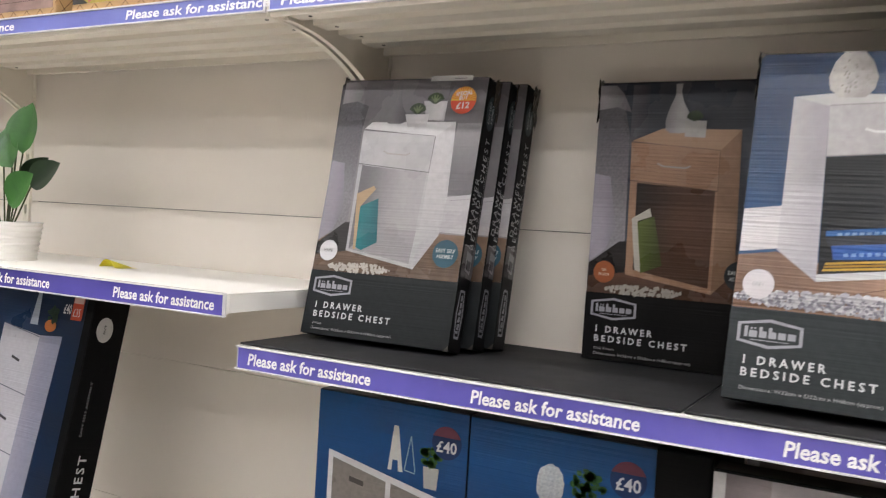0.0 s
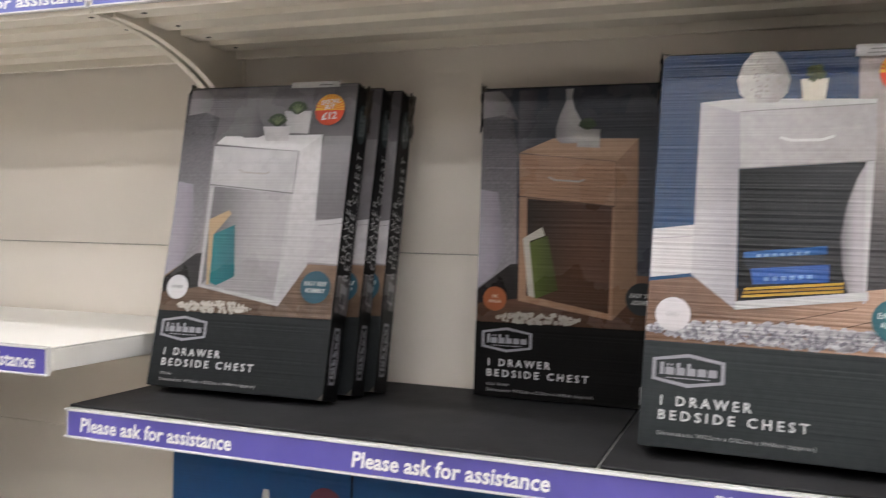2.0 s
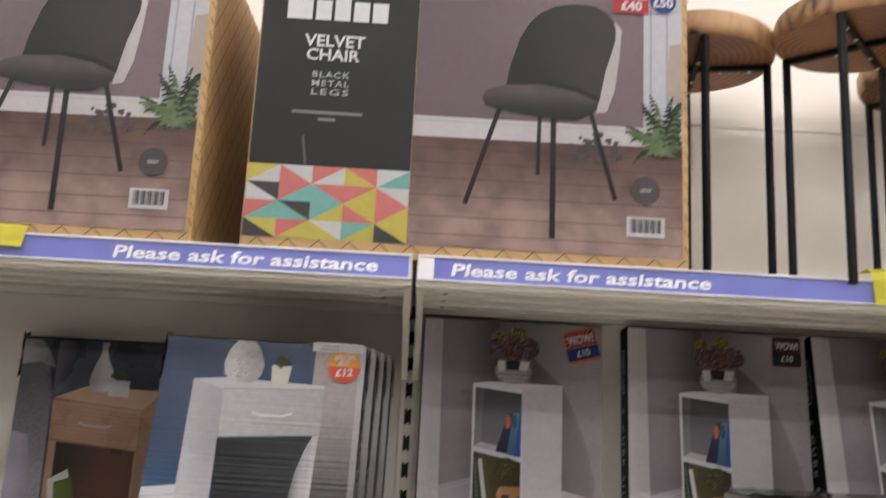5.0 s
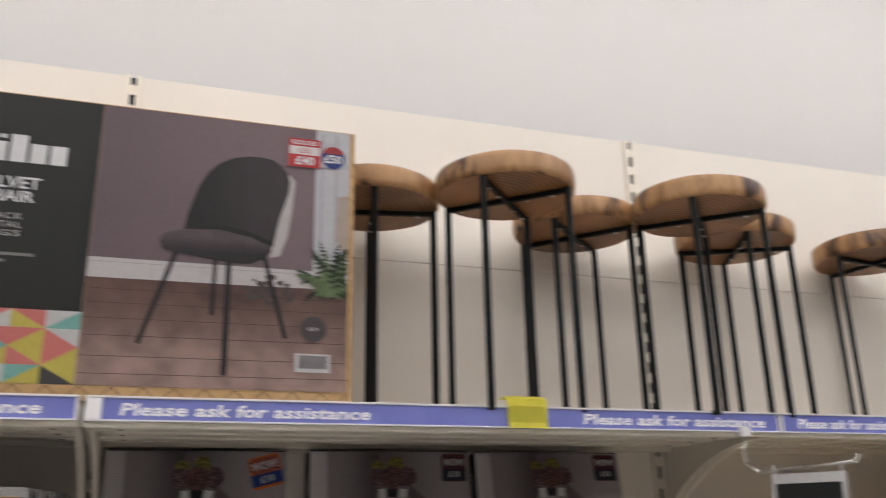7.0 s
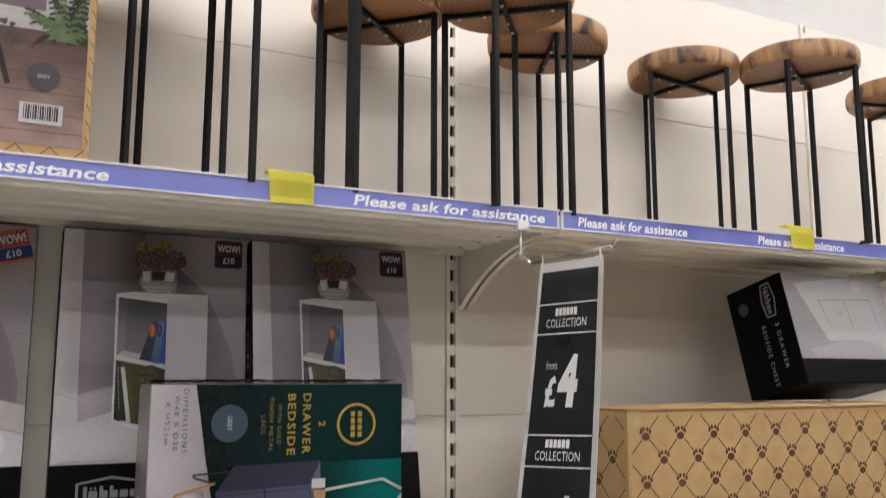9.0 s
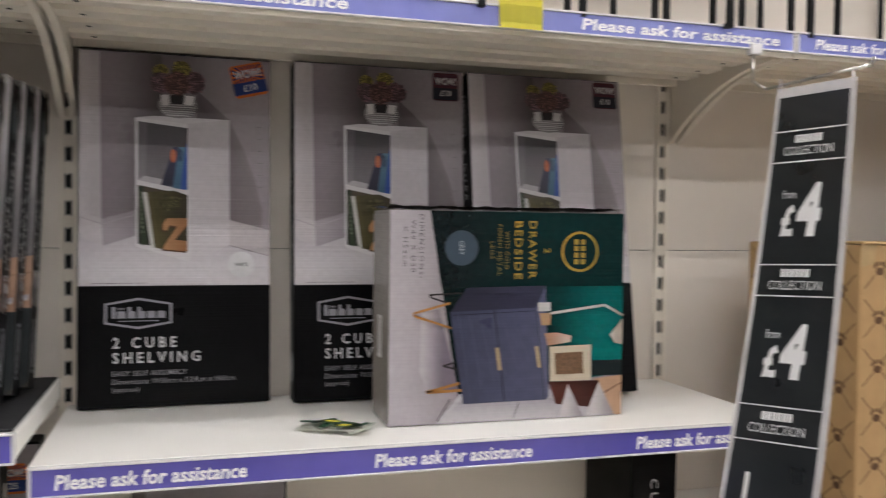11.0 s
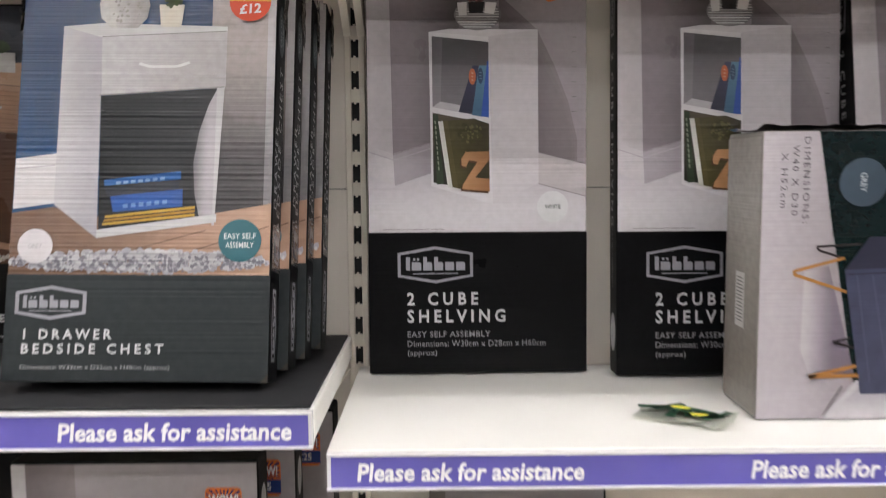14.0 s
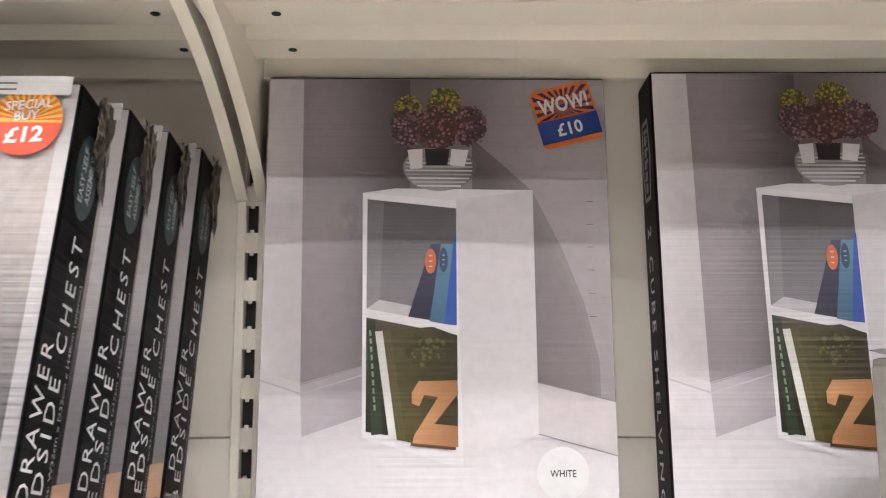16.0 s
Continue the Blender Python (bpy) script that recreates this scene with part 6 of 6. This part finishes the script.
def tall_chest_box():
    W, H, D = 0.42, 1.13, 0.095
    ob, f, rs, ls = carton("tall_chest_box", W, H, D, "tall dark carton picturing a white chest of drawers, leaning back", "")
    A = (W, H)
    f.rect("picture", 0.005, 0.004, 0.94, 0.85, 1, ink((18, 52, 92), (12, 34, 62), 0, 0.15, 0.4), "printed room picture")
    f.poly("pictured_case", [(0.3, 0.09), (0.62, 0.105), (0.55, 0.8), (0.3, 0.78)], 2, ink((206, 204, 212)))
    f.poly("pictured_case", [(0.62, 0.105), (0.8, 0.1), (0.72, 0.72), (0.55, 0.8)], 2, ink((166, 166, 184), (150, 150, 170), 0, 0.24, 0.32))
    f.each("pictured_line", [line_pts((0.3, 0.09 + 0.12 * k), (0.62 - 0.012 * k, 0.108 + 0.118 * k), 0.002, *A) for k in range(7)], 3, ink((110, 110, 124)))
    f.polys("pictured_handle", [line_pts((0.43, 0.155 + 0.118 * k), (0.5, 0.162 + 0.118 * k), 0.006, *A) for k in range(6)], 4, ink((60, 58, 62)))
    f.poly("pictured_vase", [(0.54, 0.02), (0.57, 0.02), (0.585, 0.085), (0.52, 0.085)], 5, ink((190, 200, 214)))
    f.disc("pictured_pot", 0.69, 0.083, 0.02, 5, ink((190, 110, 50)), n=18, ry=0.014)
    blobs(f, "pictured_leaf", 0.69, 0.06, 0.05, 0.014, 24, 0.004, 0.008, 6, ink((50, 74, 50), speck=0.3))
    f.text("£40", 0.77, 0.035, 0.83, 0.055, 5, INK_WHITE, bold=0.02)
    f.rect("sticker", 0.835, 0.008, 0.92, 0.065, 5, ink((210, 84, 54), flute=0), "orange price sticker")
    f.rect("sticker_band", 0.84, 0.018, 0.915, 0.032, 6, ink((232, 200, 190), flute=0))
    f.text("£35", 0.848, 0.042, 0.905, 0.058, 6, INK_WHITE)
    roundel(rs, 0.4, 0.075, 0.022, (222, 220, 220), ["WHITE"], (70, 70, 72), 1, 0.028, 90)
    small = ink((150, 148, 150))
    label_at(rs, "EASY SELF ASSEMBLY", 0.35, 0.23, 0.12, 0.006, 1, small, 90)
    label_at(rs, "5 DRAWER CHEST", 0.55, 0.47, 0.34, 0.022, 1, INK_WHITE, 90, spacing=1.3, bold=0.012)
    return ob


tall_chest_box().matrix_basis = leaning(-2.03, 1.178, BASE, 11.4, 0, 0, 0.095)


def storage_box(k):
    W, H, D = 0.328, 0.985, 0.12
    ob, f, rs, ls = carton("storage_unit_box", W, H, D, "blue carton picturing a white cube storage unit", "blue storage cartons", ink((18, 30, 46)))
    A = (W, H)
    f.rect("picture", 0.003, 0.003, 0.997, 0.9, 1, ink((16, 84, 146), (10, 66, 122), 2, H * 0.98, H * 0.75), "printed room picture")
    if k == 0:
        f.poly("pictured_letter", [(0.5, 0.13), (0.53, 0.045), (0.56, 0.045), (0.6, 0.13), (0.57, 0.13), (0.565, 0.11), (0.53, 0.11), (0.525, 0.13)], 3, ink((222, 220, 216)))
        f.polys("pictured_glass", [line_pts((0.645, 0.06), (0.61, 0.125), 0.002, *A), line_pts((0.645, 0.06), (0.68, 0.125), 0.002, *A), line_pts((0.61, 0.125), (0.68, 0.128), 0.002, *A)], 3, ink((160, 186, 196)))
        f.poly("pictured_pot", [(0.73, 0.11), (0.83, 0.11), (0.82, 0.15), (0.74, 0.15)], 3, ink((186, 184, 180)))
        blobs(f, "pictured_leaf", 0.775, 0.09, 0.06, 0.018, 40, 0.003, 0.006, 4, ink((70, 112, 54), speck=0.3))
        top = ((0.09, 0.115), (0.93, 0.17))
    else:
        shell = f.disc_pts(0.47, 0.095, 0.025, 30, 0.036, 0, 0.06)
        f.poly("pictured_shell", shell, 3, ink((196, 200, 206), speck=0.2, sscale=200))
        f.poly("pictured_pot", [(0.6, 0.13), (0.74, 0.13), (0.73, 0.19), (0.61, 0.19)], 3, ink((222, 220, 220)))
        blobs(f, "pictured_leaf", 0.67, 0.09, 0.09, 0.035, 70, 0.003, 0.007, 4, ink((48, 90, 44), speck=0.3))
        top = ((0.02, 0.16), (0.8, 0.23))
    (u0, v0), (u1, v1) = top
    f.poly("pictured_case", [(u0, v0), (u1, v1), (u1, 0.8), (u0, 0.7)], 2, ink((226, 224, 226)))
    for a in range(2):
        for b in range(3):
            x0, x1 = u0 + (u1 - u0) * (0.04 + 0.48 * a), u0 + (u1 - u0) * (0.48 + 0.48 * a)
            y0 = v0 + (v1 - v0) * (0.04 + 0.48 * a) + 0.012 + 0.19 * b
            fill = ink((142, 134, 128), speck=0.1) if (a + b + k) % 2 == 0 or b == 0 else ink((30, 44, 66))
            f.poly("pictured_basket", [(x0, y0), (x1, y0 + 0.026), (x1, y0 + 0.19), (x0, y0 + 0.165)], 3, fill)
            f.poly("pictured_handle", [(x0 + 0.12, y0 + 0.03), (x0 + 0.22, y0 + 0.035), (x0 + 0.22, y0 + 0.045), (x0 + 0.12, y0 + 0.04)], 4, ink((80, 74, 70)))
    f.disc("sticker", 0.87, 0.06, 0.03, 5, ink((24, 54, 104), flute=0), "round blue price sticker")
    f.polys("sticker_band", [[(0.87 + 0.03 * math.cos(t) / W, 0.06 - 0.03 * math.sin(t) / H) for t in [0.35 + (math.pi - 0.7) * q / 12 for q in range(13)]]], 6, ink((118, 58, 78), flute=0))
    f.text("£40", 0.81, 0.056, 0.935, 0.078, 7, INK_WHITE, bold=0.02)
    return ob


storage_box(0).matrix_basis = pose(-1.038, 1.46, BASE, 0, 0, 0)
storage_box(1).matrix_basis = pose(-0.706, 1.455, BASE, 0, 0, 0)
ob, f, rs, ls = carton("black_box", 0.085, 0.99, 0.3, "plain black carton standing on edge", "")
ob.matrix_basis = pose(-0.376, 1.44, BASE)


def white_unit_box():
    W, H, D = 0.31, 0.985, 0.06
    ob, f, rs, ls = carton("shelf_unit_box", W, H, D, "black carton picturing a white shelf unit, under the shelf", "shelf unit cartons")
    A = (W, H)
    f.rect("picture", 0.004, 0.004, 0.996, 0.8, 1, ink((186, 178, 182), (170, 162, 166), 0, 0.05, 0.2), "printed room picture")
    f.rect("pictured_wall", 0.004, 0.004, 0.06, 0.7, 2, ink((214, 210, 212)))
    f.rect("pictured_wall", 0.06, 0.004, 0.26, 0.7, 2, ink((132, 122, 124), (160, 150, 152), 0, 0.02, 0.08))
    ring = []
    o, i = f.disc_pts(0.24, 0.21, 0.02, 20, 0.022), f.disc_pts(0.24, 0.21, 0.009, 20, 0.009)
    for q in range(20):
        ring.append([o[q], o[(q + 1) % 20], i[(q + 1) % 20], i[q]])
    wood = ink((170, 128, 92), speck=0.1)
    f.polys("pictured_letter", ring, 4, wood)
    f.polys("pictured_letter", [[(0.28, 0.16), (0.31, 0.17), (0.31, 0.235), (0.28, 0.235)], [(0.18, 0.165), (0.2, 0.15), (0.28, 0.15), (0.31, 0.172), (0.2, 0.178)]], 4.5, wood)
    f.poly("pictured_case", [(0.1, 0.24), (0.8, 0.225), (0.8, 0.6), (0.1, 0.62)], 3, ink((226, 223, 226)))
    f.rect("pictured_recess", 0.16, 0.26, 0.74, 0.42, 4, ink((140, 134, 138)))
    wow_sticker(f, 0.86, 0.062, 0.046, 0.052, "£25", 0, 5)
    roundel(rs, 0.5, 0.07, 0.016, (222, 220, 220), ["WHITE"], (70, 70, 72), 1, 0.027, 90)
    label_at(rs, "SHELVING UNIT", 0.45, 0.3, 0.25, 0.013, 1, ink((150, 148, 150)), 90, spacing=1.4)
    return ob


wu = white_unit_box()
wu.matrix_basis = pose(-0.282, 1.398, BASE)
copy_thing(wu, pose(-0.252, 1.5, BASE, 0, 0, 0))
copy_thing(wu, pose(-0.214, 1.62, BASE, 0, 0, 0))


def low_box():
    W, H, D = 0.285, 0.95, 0.06
    ob, f, rs, ls = carton("wall_cube_box", W, H, D, "black carton picturing a small grey wall cube, against the panel", "")
    A = (W, H)
    f.rect("picture", 0.004, 0.003, 0.985, 0.8, 1, ink((166, 160, 166), (178, 172, 178), 0, 0.05, 0.25), "printed room picture")
    f.rect("pictured_wall", 0.004, 0.003, 0.09, 0.8, 2, ink((128, 120, 118)))
    f.poly("pictured_case", [(0.04, 0.175), (0.3, 0.185), (0.3, 0.4), (0.04, 0.38)], 3, ink((206, 202, 204)))
    f.poly("pictured_case", [(0.3, 0.185), (0.42, 0.172), (0.42, 0.37), (0.3, 0.4)], 3, ink((130, 126, 130)))
    f.poly("pictured_recess", [(0.06, 0.19), (0.285, 0.2), (0.285, 0.385), (0.06, 0.365)], 4, ink((104, 100, 104)))
    f.polys("pictured_reed", [line_pts((0.2, 0.26), (0.15 + 0.03 * k, 0.2), 0.0015, *A) for k in range(5)], 5, ink((160, 116, 84)))
    blobs(f, "pictured_flower", 0.49, 0.22, 0.05, 0.014, 34, 0.003, 0.007, 5, ink((222, 220, 214), speck=0.2))
    return ob


low_box().matrix_basis = leaning(0.24, 1.62, BASE, 4.5, 0, 0, 0.06)
ob, f, rs, ls = carton("black_box", 0.1, 0.94, 0.2, "plain black carton standing on edge", "")
label_at(f, "CUBE", 0.5, 0.12, 0.09, 0.016, 1, INK_WHITE, -90, spacing=1.3)
ob.matrix_basis = pose(1.17, 1.5, BASE)


# ---- bay at the end: patterned kraft cartons, a carton lying on them ----
def pet_box(H, name_group):
    W, D = 0.86, 0.32
    ob, f, rs, ls = carton("pawprint_box", W, H, D, "large kraft carton printed with paw prints and a lattice", name_group, KRAFT, 0.006)
    for s, w in ((f, W), (ls, D), (rs, D)):
        A = (w, H)
        strokes, paws = [], []
        nx, ny = round(w / 0.043), round(H / 0.045)
        for a in range(nx + 1):
            for b in range(ny + 1):
                cx, cy = a / nx, b / ny
                if (a + b) % 2:
                    continue
                for dx, dy in ((1, 1), (-1, 1)):
                    p0 = (cx + dx * 0.22 / nx, cy + dy * 0.22 / ny)
                    p1 = (cx + dx * 0.78 / nx, cy + dy * 0.78 / ny)
                    if 0 <= p1[0] <= 1 and 0 <= p1[1] <= 1 and 0 <= p0[0] <= 1:
                        strokes.append(line_pts(p0, p1, 0.0022, *A))
                if 0.02 < cx < 0.98 and 0.02 < cy < 0.98:
                    paws.append(s.disc_pts(cx, cy + 0.004 / H, 0.0095, 10, 0.0075))
                    for t in (-1.05, -0.38, 0.38, 1.05):
                        paws.append(s.disc_pts(cx + 0.0125 * math.sin(t) / w, cy - 0.011 * math.cos(t) / H, 0.0036, 7, 0.0046))
        s.polys("lattice", strokes, 1, KRAFTDARK)
        for i in range(0, len(paws), 5):
            s.polys("paw_print", paws[i:i + 5], 1, KRAFTDARK)
    s = ls
    s.polys("printed_line", [line_pts((0.12, 0.25 + 0.03 * k), (0.3, 0.25 + 0.03 * k), 0.004, D, H) for k in range(8)], 2, KRAFTDARK)
    f.poly("tape", [(0.0, 0.0), (0.04, 0.0), (0.035, 0.06), (0.0, 0.07)], 2, basic("glossy_tape", srgb((186, 160, 120)), 0.15, vary=0.3, scale=40, coat=0.5), "clear packing tape")
    bm = bmesh.new()
    slab(0.0, W, -0.004, D * 0.5, H + 0.0005, H + 0.0045, 0.001, 1, bm)
    part("top_flap", bm, KRAFT, ob)
    return ob


pet_box(0.58, "").matrix_basis = pose(1.5, 1.28, 0.9305)


def three_drawer_box():
    W, H, D = 0.36, 0.275, 0.18
    ob, f, rs, ls = carton("bedside_chest_box", W, H, D, "black carton picturing a white three-drawer chest, tilted on another box", "")
    A = (W, H)
    f.rect("picture", 0.004, 0.004, 0.996, 0.78, 1, ink((176, 170, 174), (206, 202, 206), 0, 0.05, 0.3), "printed room picture")
    f.poly("pictured_case", [(0.1, 0.1), (0.62, 0.02), (0.9, 0.05), (0.9, 0.6), (0.3, 0.62)], 2, ink((214, 211, 214)))
    f.each("pictured_line", [line_pts((0.3, 0.25), (0.82, 0.22), 0.0015, *A), line_pts((0.3, 0.25), (0.36, 0.52), 0.0015, *A), line_pts((0.82, 0.22), (0.84, 0.5), 0.0015, *A), line_pts((0.55, 0.24), (0.58, 0.5), 0.0015, *A)], 3, ink((130, 126, 130)))
    f.poly("pictured_rug", [(0.1, 0.7), (0.5, 0.6), (0.9, 0.68), (0.9, 0.77), (0.15, 0.77)], 3, ink((196, 190, 194)))
    f.disc("roundel", 0.72, 0.1, 0.018, 4, ink((226, 224, 226)))
    hex_logo(ls, 0.7, 0.2, 0.085, 0.045, 1, -90)
    label_at(ls, "3 DRAWER", 0.75, 0.62, 0.11, 0.012, 1, ink((200, 198, 200)), -90, spacing=1.3)
    label_at(ls, "BEDSIDE CHEST", 0.52, 0.68, 0.15, 0.012, 1, ink((200, 198, 200)), -90, spacing=1.3)
    ls.disc("roundel", 0.25, 0.2, 0.016, 1, ink((96, 94, 98)))
    return ob


three_drawer_box().matrix_basis = leaning(2.1, 1.37, 1.5155, 14, 0, 0, 0.18)


# ---- camera on the wall above ----
def wall_camera():
    ob = thing("security_camera", "grey box security camera on a wall bracket", "camera")
    grey = basic("camera_grey", srgb((92, 88, 86)), 0.4, vary=0.1)
    m = pose(3.05, 1.74, 3.295, 0, 0, 58) @ Matrix.Scale(0.74, 4)
    bm = slab(-0.04, 0.04, -0.11, 0.09, -0.036, 0.036, 0.006, 2)
    bm.transform(m)
    part("housing", bm, grey, ob)
    bm = rod((0, -0.11, 0), (0, -0.14, 0), 0.028, 20)
    bm.transform(m)
    part("lens_ring", bm, SHADE_LENS_BLACK, ob)
    bm = rod((0, -0.138, 0), (0, -0.143, 0), 0.02, 20)
    bm.transform(m)
    part("lens", bm, basic("lens_glass", (0.02, 0.02, 0.025), 0.05, coat=1.0), ob)
    part("arm", rod((3.06, 1.72, 3.28), (3.0, 1.9, 3.17), 0.011, 12), RAIL, ob)
    part("arm", rod((3.0, 1.9, 3.17), (2.99, 1.945, 3.17), 0.014, 12), RAIL, ob)
    bm = rod((2.99, 1.938, 3.195), (2.99, 1.9495, 3.195), 0.042, 24)
    part("wall_plate", bm, RAIL, ob, "round pale grey wall plate")
    part("knuckle", rod((2.985, 1.8, 3.27), (2.985, 1.935, 3.22), 0.009, 10), RAIL, ob)
    part("cable", rod((3.0, 1.78, 3.28), (2.975, 1.94, 3.2), 0.004), BLACKSTEEL, ob)
    return ob


wall_camera().matrix_basis = pose(-0.1, 0, -0.045)
